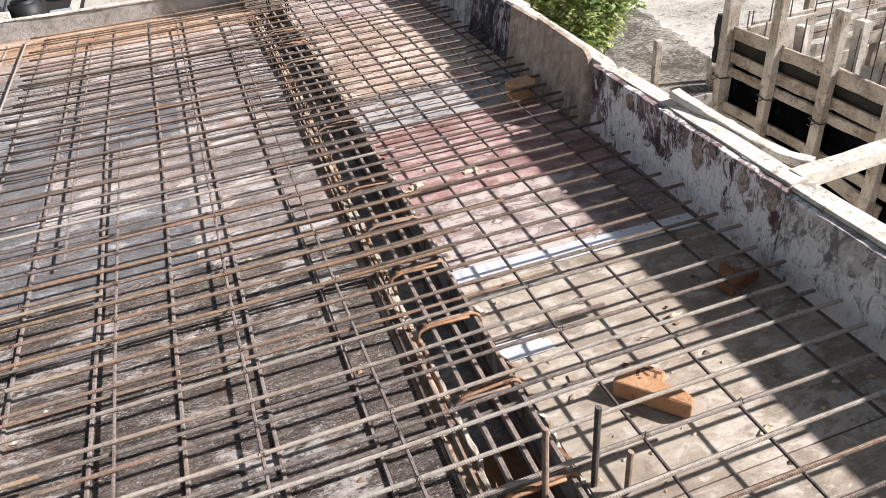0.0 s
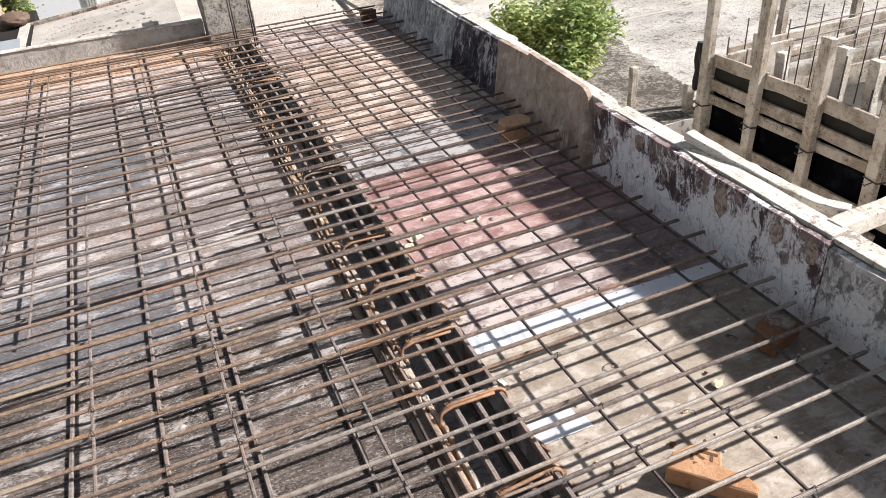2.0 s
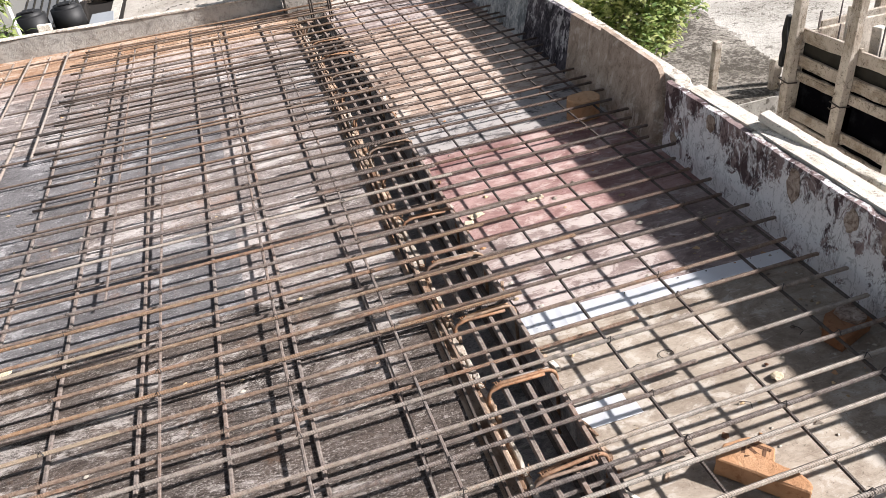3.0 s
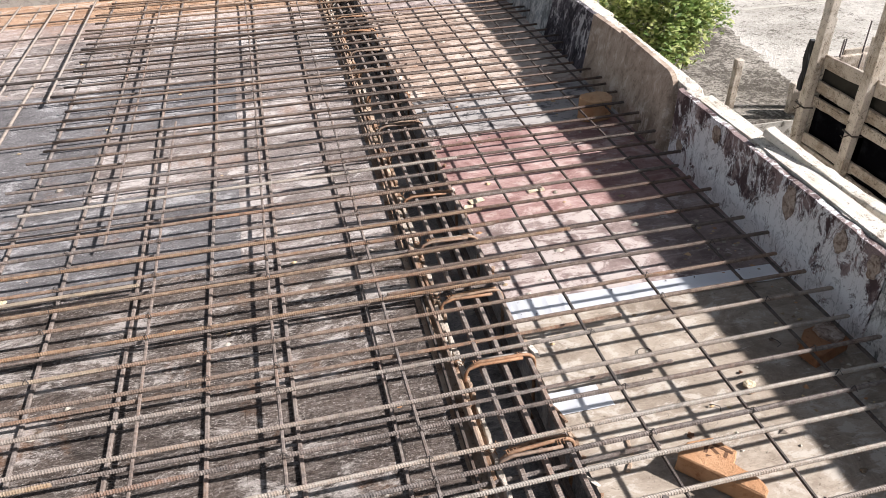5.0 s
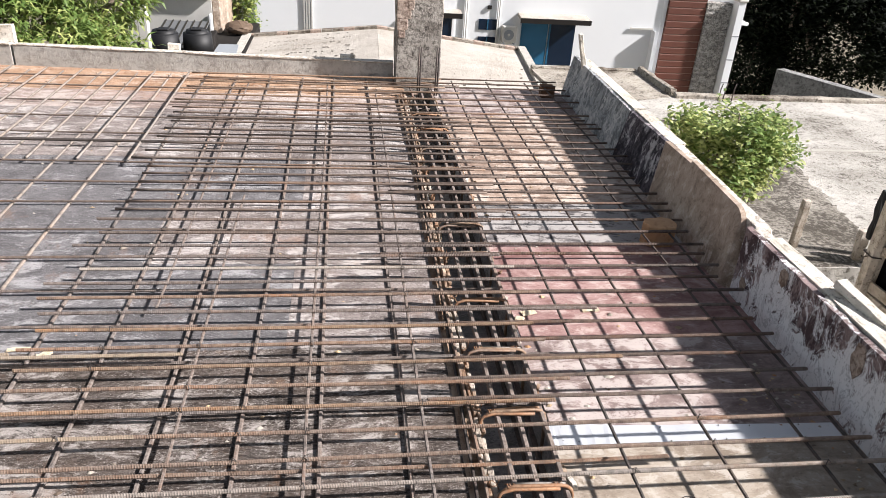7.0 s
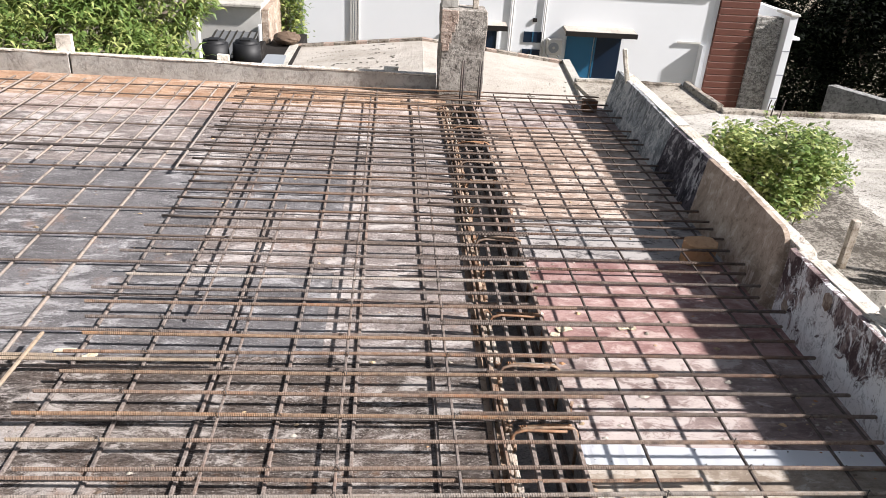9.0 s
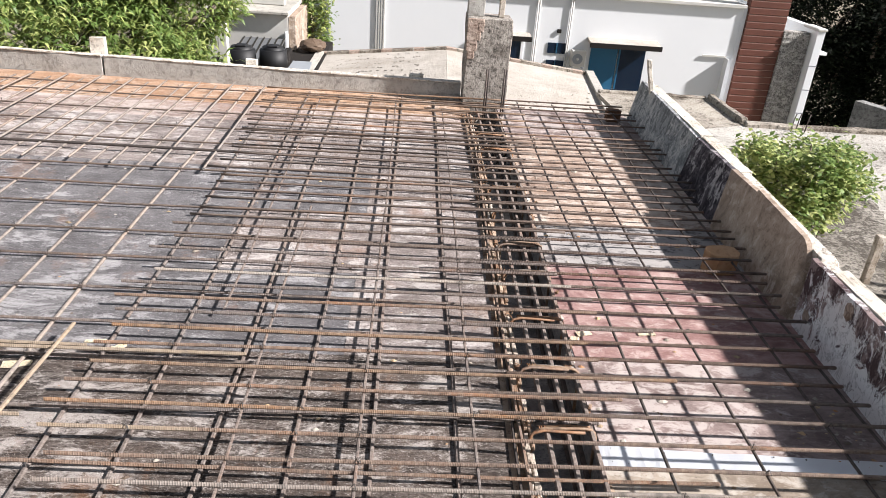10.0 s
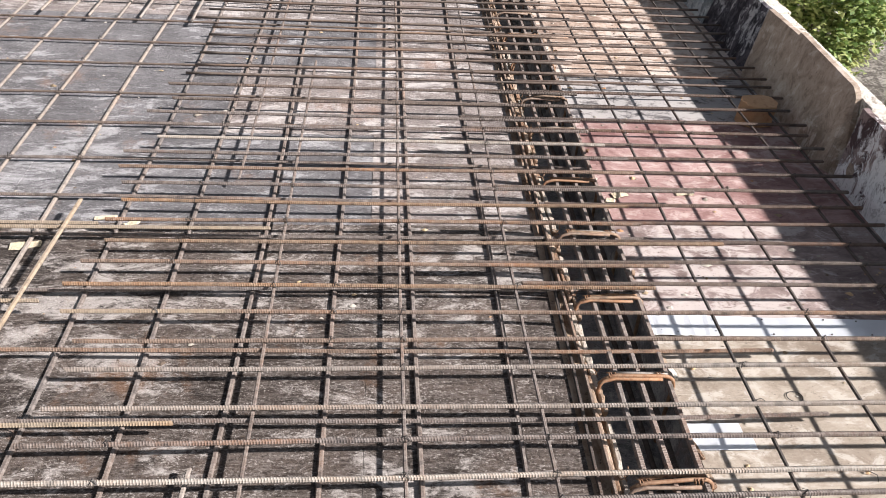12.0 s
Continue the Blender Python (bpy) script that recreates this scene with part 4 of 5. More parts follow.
lump("wood_scrap", 1.2, 1.443, 0.017, M_BLOCK_PALE, "crumpled pale scrap of wood fibre on the deck", "wood scrap")
lump("dry_leaf", 0.957, 1.323, 0.011, M_BRICK_DARK, "small curled dry brown leaf on the deck", "leaf", 0.35)
lump("brick_crumb", 1.208, 1.494, 0.006, M_BRICK_DARK, "dark crumb of brick on the deck", "crumb")
for x, y, a in ((1.075, 1.375, 1.2), (1.37, 1.56, 0.4), (0.9, 1.62, 2.2)):
    w = thing("wire_offcut", "short bent offcut of dark binding wire on the deck", "wire", group="wire offcuts")
    bar(w, [(x, y, 0.003), (x + 0.018 * math.cos(a), y + 0.018 * math.sin(a), 0.006), (x + 0.03 * math.cos(a + 0.6), y + 0.03 * math.sin(a + 0.6), 0.004), (x + 0.028 * math.cos(a + 1.2), y + 0.034 * math.sin(a + 1.0), 0.01)], 0.0011, M_WIRE, name="wire")
vs, fs = [], []
rl = random.Random(11)
for n in range(800):
    right = rl.random() < 0.6 or n > 620
    x = 1.57 - abs(rl.gauss(0, 0.13)) if n > 620 else rl.uniform(0.69, 1.58) if right else rl.uniform(-2.6, 0.43)
    y = rl.uniform(0.9, 2.2) if n > 620 else rl.uniform(0.7, 5.5) ** (1.0 if right else 0.97)
    r = abs(rl.gauss(0, 0.004)) + 0.0015
    b = len(vs)
    for a in range(5):
        t = a * 1.2566 + rl.uniform(-0.4, 0.4)
        vs.append((x + r * rl.uniform(0.6, 1.8) * math.cos(t), y + r * math.sin(t), 0.002))
    vs.append((x, y, 0.002 + r * 0.7))
    fs.extend((b + a, b + (a + 1) % 5, b + 5) for a in range(5))
me = bpy.data.meshes.new("deck_litter")
me.from_pydata(vs, [], fs)
me.materials.append(M_CRUMB)
tagged(new("deck_litter", me), "crumbs of cement, brick and wood scattered over the deck", "litter", kind="stuff")

# plank lying over the kerb and the beam it leans to
def plank_mesh(points, w, h, rng):
    bm = bmesh.new()
    ring = []
    for i, (x, y, z) in enumerate(points):
        a = points[max(i - 1, 0)]
        b = points[min(i + 1, len(points) - 1)]
        t = (Vector(b) - Vector(a)).normalized()
        n = t.cross(Vector((0, 0, 1))).normalized()
        u = n.cross(t)
        c = Vector((x, y, z))
        ring.append([bm.verts.new(c + n * (w / 2 * p + rng.uniform(-0.003, 0.003)) + u * (h / 2 * q + rng.uniform(-0.002, 0.002))) for p, q in ((-1, -1), (1, -1), (1, 1), (-1, 1))])
    for a, b in zip(ring, ring[1:]):
        for k in range(4):
            bm.faces.new((a[k], a[(k + 1) % 4], b[(k + 1) % 4], b[k]))
    bm.faces.new(ring[0][::-1]), bm.faces.new(ring[-1])
    bmesh.ops.bevel(bm, geom=[e for e in bm.edges], offset=0.003, segments=1, affect="EDGES")
    return bm


def smooth(points, n):
    """Points along a soft curve through the given ones."""
    p = [points[0]] + list(points) + [points[-1]]
    out = []
    for a, b, c, d in zip(p, p[1:], p[2:], p[3:]):
        for i in range(n):
            t = i / n
            out.append(tuple(0.5 * (2 * b[k] + (c[k] - a[k]) * t + (2 * a[k] - 5 * b[k] + 4 * c[k] - d[k]) * t * t + (3 * b[k] - a[k] - 3 * c[k] + d[k]) * t ** 3) for k in range(3)))
    return out + [points[-1]]


tagged(part("timber_plank", plank_mesh(smooth([(1.706, 2.24, 0.342), (1.73, 2.09, 0.318), (1.742, 1.96, 0.307), (1.749, 1.82, 0.302), (1.762, 1.69, 0.302), (1.8, 1.612, 0.305)], 4), 0.046, 0.028, R), M_WOOD_PALE),
       "bleached warped plank lying along the cement kerb", "plank")
tagged(part("timber_beam", plank_mesh(smooth([(1.695, 1.575, 0.287), (1.9, 1.58, 0.293), (2.2, 1.585, 0.302), (2.6, 1.59, 0.314)], 3), 0.058, 0.056, R), M_WOOD_PALE), "thick bleached timber jutting out from the kerb", "timber")

# ---- the neighbouring roof terrace under repair ----
terrace = thing("terrace", "weathered cement roof terrace of the neighbouring building", "roof terrace", kind="structure")
def jag(points, step, amount, rng):
    """An outline whose sides are broken unevenly."""
    out = []
    for a, b in zip(points, points[1:]):
        n = max(1, int(math.dist(a, b) / step))
        for i in range(n):
            f = i / n
            k = amount if i else 0
            out.append((a[0] + (b[0] - a[0]) * f + rng.uniform(-k, k), a[1] + (b[1] - a[1]) * f + rng.uniform(-k, k)))
    return out


stain = jag([(4.25, 5.1), (4.7, 5.7), (4.83, 6.5), (5.02, 7.3), (4.95, 7.8), (4.3, 8.9), (2.0, 9.3)], 0.05, 0.04, R)
part("stained_patch", prism([(2.0, 5.1)] + stain + [(2.0, 9.3)], -1.21, -1.192), M_TERRACE_DARK, terrace, "dark mossy cement")
part("slab", prism([(1.95, 5.08), (4.3, 5.08), (4.3, 5.4), (16, 5.4), (16, 7.9), (1.95, 7.9)], -1.5, -1.2), M_TERRACE, terrace)
part("slab", prism([(1.95, 7.905), (16, 7.905), (16, 10.05), (4.75, 10.1), (3.05, 9.4), (1.95, 9.4)], -1.5, -1.206), M_TERRACE, terrace)
part("slab", prism([(3.05, 9.402), (4.75, 10.102), (4.75, 11.5), (2.95, 11.5)], -1.27, -1.204), M_TERRACE_OLD, terrace, "brown flaking old screed")
part("kerb", box(4.72, 16, 10.0, 10.14, -1.5, -1.15, 0.015, 0.012, 40, R), M_TERRACE_OLD, terrace)
part("kerb", box(4.68, 4.79, 10.16, 11.5, -1.5, -1.12, 0.02, 0.012, 10, R), M_TERRACE_OLD, terrace)
part("kerb", box(2.97, 4.67, 11.46, 11.56, -1.3, -1.165, 0.015, 0.01, 14, R), M_TERRACE_OLD, terrace)
part("joint_ridge", box(4.9, 16, 7.87, 7.93, -1.25, -1.185, 0.01, 0.006, 30, R), M_CEMENT, terrace)
part("edge_board", box(4.35, 16, 5.32, 5.36, -1.45, -1.21, 0.004, 0.006, 20, R), M_WOOD, terrace, "weathered edge board")
part("wall", box(3.6, 4.7, 10.2, 11.3, -7, -1.3), M_CEMENT, terrace)
part("wall", box(2.0, 16, 5.45, 9.38, -7, -1.52), M_CEMENT, terrace)
pit = tagged(part("lower_slab", box(1.9, 16, -3.0, 5.3, -2.6, -2.4), M_TERRACE_DARK), "dark lower slab beneath the timber formwork", "slab", kind="structure")
for x, y in ((5.3, 9.9), (5.38, 9.92), (5.5, 9.9), (8.6, 9.7), (8.75, 9.72), (8.9, 9.7)):
    sb = thing("starter_bar", "thin bent steel stub sticking out of the terrace edge", "steel bar", group="terrace stubs")
    bar(sb, [(x, y, -1.2), (x + 0.01, y, -1.02), (x + 0.03, y + 0.01, -0.95)], 0.008, M_BAR_DARK)


def timber(name, x0, x1, y0, y1, z0, z1, material, parent=None, label="", lean=0.0, axis="Y"):
    c = Vector(((x0 + x1) / 2, (y0 + y1) / 2, z0))
    m = Matrix.Translation(c) @ Matrix.Rotation(lean, 4, axis) @ Matrix.Translation(-c)
    return part(name, box(x0, x1, y0, y1, z0, z1, 0.004, 0.004, 6, R, m), material, parent, label)


for x, y, w, z in ((3.86, 5.45, 0.03, -0.76), (4.3, 5.22, 0.04, -0.93)):
    tagged(timber("timber_stub", x - w, x + w, y - 0.03, y + 0.03, -1.2, z, M_WOOD, None, "", R.uniform(-0.04, 0.04)), "short weathered timber post at the terrace edge", "post", group="timber stubs")

# formwork wall: posts with boards behind them
form = thing("timber_formwork", "weathered grey timber formwork of posts and rough boards with dark gaps", "formwork")
POSTS = (4.38, 3.88, 3.39, 2.88, 2.38, 1.88)
TOPS = (0.2, 0.35, 0.04, 0.4, 0.3, 0.2)
for yb, zt in zip(POSTS, TOPS):
    timber("post", 3.66, 3.72, yb - 0.037, yb + 0.037, -1.75, zt, M_WOOD, form, "", R.uniform(-0.015, 0.015), "X")
    zt = -0.69 + R.uniform(-0.02, 0.02)
    bar(form, [(3.73, yb - 0.05, zt - 0.01), (3.652, yb - 0.046, zt), (3.65, yb, zt + 0.006), (3.652, yb + 0.046, zt + 0.01), (3.73, yb + 0.05, zt + 0.012)], 0.005, M_BAR_DARK, name="tie_wire")
    bar(form, [(3.648, yb - 0.02, zt), (3.635, yb + 0.015, zt - 0.03), (3.63, yb + 0.03, zt - 0.02)], 0.004, M_BAR_DARK, name="tie_end")
for a, b in zip(POSTS, POSTS[1:]):
    for z0, hgt, gone in ((-0.42, 0.09, 0), (-0.60, 0.085, 0), (-0.70, 0.075, 0), (-0.98, 0.08, 0), (-1.1, 0.1, 0.2), (-1.28, 0.09, 0.3), (-1.45, 0.1, 0.2)):
        if R.random() < gone:
            continue
        timber("board", 3.725, 3.75, b - 0.05, a + 0.03, z0 + R.uniform(-0.012, 0.012), z0 + hgt + R.uniform(-0.01, 0.01), M_WOOD_Y, form, "", R.uniform(-0.03, 0.03) if z0 > -1.0 else R.uniform(-0.02, 0.16), "X")
    timber("backing_sheet", 3.765, 3.775, b, a, -0.55, -0.36, M_DARKSHEET, form, "grey cement-stained sheet")
    # added black backing: the shade between the boards is its colour
    part("inner_sheet", box(3.78, 3.79, b - 0.02, a + 0.02, -1.9, -0.56), M_GAP_SHADE, form, "black sheet added as the shade behind the board gaps")
part("end_strap", box(3.66, 3.7, 4.44, 4.47, -0.62, -0.25, 0.005, 0.01, 4, R), M_BLACK, form, "black torn plastic")
timber("end_board", 3.74, 4.5, 4.36, 4.385, -0.95, -0.36, M_WOOD, form)

rear = thing("timber_formwork", "rear timber formwork of boards, posts and upright bars", "formwork")
for z0 in (-0.72, -0.88, -1.05):
    timber("board", 4.5, 7.5, 5.02, 5.05, z0, z0 + 0.12, M_WOOD, rear)
for xb, zt in ((4.35, -0.35), (5.1, -0.1), (6.0, -0.3)):
    timber("post", xb - 0.035, xb + 0.035, 5.06, 5.12, -1.3, zt, M_WOOD, rear, "", R.uniform(-0.03, 0.03), "Y")
for yb, zt in ((3.5, 0.1), (3.0, -0.25), (2.5, 0.1), (2.0, 0.2)):
    timber("post", 4.9, 4.96, yb - 0.04, yb + 0.04, -1.9, zt, M_WOOD, rear, "", R.uniform(-0.03, 0.03), "X")
for z0 in (-0.6, -0.8, -1.05, -1.4):
    timber("board", 4.97, 4.995, 1.4, 3.9, z0, z0 + 0.13, M_WOOD_Y, rear)
# same added black backing for the shade in the rear boards' gaps
part("inner_sheet", box(5.01, 5.02, 1.4, 3.9, -1.9, -0.52), M_GAP_SHADE, rear, "black sheet added as the shade behind the board gaps")
for yb, x, zt in ((4.2, 4.0, -0.2), (4.02, 4.05, -0.3), (3.6, 4.1, -0.16), (3.42, 4.2, -0.22), (3.15, 4.0, -0.05)):
    timber("stake", x, x + 0.06, yb - 0.04, yb + 0.04, -1.0, zt, M_WOOD_PALE, rear, "short bleached stake", R.uniform(-0.06, 0.06), "X")
steel = thing("beam_cage", "thin upright and level steel bars inside the timber formwork", "rebar cage")
for k in range(15):
    yb = 4.6 - 0.2 * k + R.uniform(-0.05, 0.05)
    if R.random() < 0.8:
        bar(steel, [(3.86, yb, -1.6), (3.865, yb + 0.004, -0.16 + R.uniform(-0.12, 0.06))], 0.006, M_BAR_DARK)
for k in range(16):
    xb = 4.4 + 0.2 * k + R.uniform(-0.05, 0.05)
    bar(steel, [(xb, 4.9, -1.4), (xb + 0.005, 4.905, -0.32 + R.uniform(-0.16, 0.06))], 0.006, M_BAR_DARK)
for z in (-0.5, -0.62, -0.75):
    bar(steel, wavy(5.0, 7.4, lambda q, d, z=z: (q, 4.88 + d, z + d), 8, 0.006), 0.006, M_BAR)
for x, z in ((3.9, -0.5), (4.1, -0.6)):
    bar(steel, wavy(1.5, 4.7, lambda q, d, x=x, z=z: (x + d, q, z + d), 8, 0.006), 0.006, M_BAR)


# ---- leaves ----
def leaf_cloud(name, centres, material, length, width, per, rng, droop=0.5, parent=None, spread=0.1, folds=2):
    """Many small blades in whorls round the given tips."""
    vs, fs = [], []
    for c in centres:
        c = Vector(c)
        for _ in range(per):
            a, e = rng.uniform(0, 6.283), rng.uniform(-0.5, 0.9)
            d = Vector((math.cos(a) * math.cos(e), math.sin(a) * math.cos(e), math.sin(e)))
            L, W = length * rng.uniform(0.6, 1.25), width * rng.uniform(0.7, 1.2)
            sidev = d.cross(Vector((0, 0, 1))).normalized()
            sidev = (sidev + Vector((0, 0, rng.uniform(-0.5, 0.5)))).normalized()
            start = c + Vector([rng.gauss(0, spread) for _ in range(3)])
            p1 = start + d * L * 0.5
            p2 = p1 + (d + Vector((0, 0, -droop * rng.uniform(0.6, 1.4)))).normalized() * L * 0.5
            b = len(vs)
            vs.extend([tuple(start), tuple(p1 + sidev * W / 2), tuple(p1 - sidev * W / 2), tuple(p2)])
            fs.extend([(b, b + 2, b + 1), (b + 1, b + 2, b + 3)])
    me = bpy.data.meshes.new(name)
    me.from_pydata(vs, [], fs)
    me.materials.append(material)
    ob = new(name, me)
    ob.parent = parent
    return ob


def limbs(parent, base, tips, r0, rng, name="branch"):
    for tip in tips:
        mid = (Vector(base) * 0.5 + Vector(tip) * 0.5) + Vector([rng.uniform(-0.08, 0.08) for _ in range(3)])
        bar(parent, [base, tuple(mid), tip], r0, M_BARK, name=name, sides=5)


rb = random.Random(21)
bush = thing("bush", "leafy light-green bush with yellowing tips growing on the terrace edge", "bush")
tips = []
while len(tips) < 420:
    p = Vector((rb.gauss(0, 1), rb.gauss(0, 1), rb.gauss(0, 1))).normalized() * rb.uniform(0.3, 1.0) ** 0.5
    wide = 0.62 + 0.42 * (p.z + 1) / 2
    q = Vector((2.80 + p.x * 0.5 * wide * (1 + 0.2 * math.sin(3 * p.y)) + 0.05 * p.z, 5.0 + p.y * 0.42 * wide, -0.235 + p.z * 0.33 + 0.05 * math.sin(6 * p.x)))
    if q.x > 2.0:
        tips.append(q)
for _ in range(30):
    a, e = rb.uniform(0, 6.283), rb.uniform(0.15, 1.0)
    d = Vector((math.cos(a) * math.cos(e), math.sin(a) * math.cos(e), math.sin(e)))
    root = Vector((2.82 + d.x * 0.45, 5.0 + d.y * 0.36, -0.25 + d.z * 0.31))
    reach = rb.uniform(0.06, 0.2)
    tips.extend(root + d * reach * i / 4 + Vector((0, 0, -0.02 * i * (1 - d.z))) for i in range(5))
limbs(bush, (2.85, 5.0, -1.2), [tuple(t) for t in tips[:28]], 0.007, rb)
leaf_cloud("crown", tips, M_LEAF, 0.056, 0.03, 17, rb, 0.4, bush, 0.042)

mango = thing("tree", "bushy tree with long drooping light-green leaves beyond the far edge", "tree")
bar(mango, [(-5.0, 9.6, -7.0), (-4.9, 9.6, -4.0), (-4.7, 9.5, -1.6)], 0.16, M_BARK, name="trunk", sides=9)
tips = []
for cx, cy, cz, r in ((-6.6, 9.8, -0.9, 1.5), (-5.2, 9.4, -0.7, 1.35), (-3.9, 9.3, -0.8, 1.2), (-3.0, 9.4, -0.95, 0.85), (-8.2, 9.8, -1.0, 1.6), (-4.6, 10.6, 0.1, 1.0), (-6.2, 10.6, 0.2, 1.1), (-3.0, 10.2, 0.0, 0.8), (-3.6, 10.0, 0.3, 0.9)):
    for _ in range(int(420 * r)):
        p = Vector((rb.gauss(0, 1), rb.gauss(0, 1), rb.gauss(0, 1))).normalized() * rb.uniform(0.5, 1.0) ** 0.4
        tips.append(Vector((cx + p.x * r, cy + p.y * r * 0.8, cz + p.z * r * 0.75)))
limbs(mango, (-4.7, 9.5, -1.6), [tuple(t) for t in tips[::80]], 0.03, rb)
leaf_cloud("crown", tips, M_MANGO, 0.18, 0.036, 13, rb, 0.9, mango, 0.06)

shade_tree = thing("tree", "large dense tree behind the house, shade put into its near-black leaves", "tree")
bar(shade_tree, [(16.0, 26.0, -7.0), (16.0, 26.0, -3.0), (15.8, 26.0, 0.0)], 0.35, M_BARK, name="trunk", sides=9)
tips = []
for cx, cy, cz, r in ((15.0, 25.6, -1.4, 2.6), (17.6, 25.0, -2.2, 3.0), (14.6, 26.0, -4.2, 1.8), (19.5, 25.0, -0.5, 3.2), (16.5, 26.0, 1.8, 3.0), (21.5, 25.0, -3.0, 2.6)):
    for _ in range(int(260 * r)):
        p = Vector((rb.gauss(0, 1), rb.gauss(0, 1), rb.gauss(0, 1))).normalized() * rb.uniform(0.5, 1.0) ** 0.4
        tips.append(Vector((cx + p.x * r, cy + p.y * r * 0.8, cz + p.z * r * 0.8)))
limbs(shade_tree, (15.8, 26.0, 0.0), [tuple(t) for t in tips[::120]], 0.07, rb)
leaf_cloud("crown", tips, M_SHADED_LEAF, 0.26, 0.1, 24, rb, 0.5, shade_tree, 0.2)

# ---- low gable roof beyond the far edge ----
gable = thing("gable_roof", "low-pitched cement roof with pitted pale surface and brick verge", "roof")


def sloped(points, thick):
    bm = bmesh.new()
    top = [bm.verts.new(p) for p in points]
    low = [bm.verts.new((x, y, z - thick)) for x, y, z in points]
    bm.faces.new(top), bm.faces.new(low[::-1])
    for i in range(len(points)):
        j = (i + 1) % len(points)
        bm.faces.new((low[i], low[j], top[j], top[i]))
    return bm


part("roof_slope", sloped([(-1.9, 8.6, -1.86), (0.55, 8.6, -1.58), (0.76, 16, -1.57), (-1.87, 16, -1.84)], 0.12), M_ROOF, gable)
part("roof_slope", sloped([(0.552, 8.6, -1.58), (3.2, 8.6, -1.95), (3.87, 16, -1.93), (0.762, 16, -1.57)], 0.12), M_ROOF, gable)
part("wall", prism([(-1.7, 8.8), (3.1, 8.8), (3.7, 15.8), (-1.7, 15.8)], -7, -2.08), M_WHITE_OLD, gable)
part("eave_kerb", sloped([(-1.99, 8.6, -1.8), (-1.86, 8.6, -1.8), (-1.8, 16.05, -1.78), (-1.97, 16.05, -1.78)], 0.16), M_CEMENT, gable)
part("eave_kerb", sloped([(3.1, 8.6, -1.86), (3.28, 8.6, -1.86), (3.96, 16.05, -1.84), (3.8, 16.05, -1.84)], 0.2), M_CEMENT, gable)
for xa, za, xc, zc, n in ((-1.97, -1.80, 0.76, -1.52, 12), (0.76, -1.52, 3.96, -1.88, 14)):
    for k in range(n):
        f, g = k / n, (k + 0.97) / n
        x0, z0, x1, z1 = xa + (xc - xa) * f, za + (zc - za) * f, xa + (xc - xa) * g, za + (zc - za) * g
        part("verge_brick", sloped([(x0, 15.94, z0), (x1, 15.94, z1 + R.uniform(-0.01, 0.01)), (x1, 16.1, z1), (x0, 16.1, z0)], 0.09), M_TERRACE_OLD if k % 3 else M_MORTAR, gable)
pits = bmesh.new()
rp = random.Random(41)
for k in range(300):
    u, v = rp.random(), rp.random()
    x = -1.5 + 1.75 * u if k % 3 else 1.2 + 2.3 * u
    yy = 11.6 + 4.1 * round(v * 11) / 11 + rp.uniform(-0.08, 0.08)
    z = -1.58 - (0.107 * (0.66 - x) if x < 0.66 else 0.115 * (x - 0.66)) + 0.006
    w, d = rp.uniform(0.014, 0.032), rp.uniform(0.025, 0.05)
    q = [pits.verts.new((x + w * a, yy + d * b, z)) for a, b in ((-1, -1), (1, -0.8), (0.9, 1), (-0.8, 0.9))]
    pits.faces.new(q)
tagged(part("pit", pits, M_TERRACE_DARK, gable), "dark weathered pits", kind="stuff")
part("chimney_stub", box(-0.55, -0.32, 12.6, 12.8, -1.9, -1.5, 0.01), M_ROOF, gable)

# ---- white house ----
white = thing("white_house", "two-storey white house with blue shutters, brown cladding and stone panel", "house")
FY = 22.0
part("wall", box(-2.36, 9.62, FY, FY + 8, -7, -1.06), M_WHITE, white)
part("wall", box(-6.0, -2.37, FY + 6, FY + 9, -7, 2), M_WHITE, white)
part("roof_ledge", box(-2.45, 9.55, FY - 0.12, FY + 1.6, -1.058, -0.96, 0.01), M_WHITE_OLD, white)
part("upper_wall", box(-2.3, 9.6, FY + 1.6, FY + 8, -0.958, 3.2), M_WHITE, white)
win = part("window", box(8.5, 9.3, FY + 1.56, FY + 1.59, -0.8, 0.3), M_NAVY, white)
for k in range(4):
    part("wall_rib", box(-1.03 + 0.07 * k, -0.995 + 0.07 * k, FY - 0.05, FY - 0.002, -6, -1.1), M_WHITE_OLD, white)


def awning(x0, x1, z, out=0.5):
    a = part("awning", sloped([(x0, FY - out, z - 0.06), (x1, FY - out, z - 0.06), (x1, FY - 0.002, z + 0.0), (x0, FY - 0.002, z + 0.0)], 0.09), M_ROOF, white, "flat concrete awning with a dark edge")
    part("edge", box(x0 - 0.02, x1 + 0.02, FY - out - 0.03, FY - out - 0.002, z - 0.2, z - 0.065), M_SHADE, a)
    return a


awning(2.0, 3.42, -2.12, 0.35)
awning(5.12, 7.18, -2.14, 0.5)
door = part("door", box(2.3, 3.18, FY - 0.03, FY - 0.002, -4.2, -2.3), M_NAVY, white)
part("door_frame", box(3.19, 3.26, FY - 0.06, FY - 0.002, -4.2, -2.25), M_WHITE, white)
for k, m in enumerate((M_BLUEGLASS, M_NAVY)):
    sh = part("shutter", box(5.26 + 0.83 * k, 6.06 + 0.83 * k, FY - 0.04, FY - 0.002, -3.62, -2.34, 0.01), m, white, "closed blue shutter")
    part("stile", box(5.26 + 0.83 * k, 5.31 + 0.83 * k, FY - 0.06, FY - 0.042, -3.6, -2.36), M_BLUEGLASS, sh)
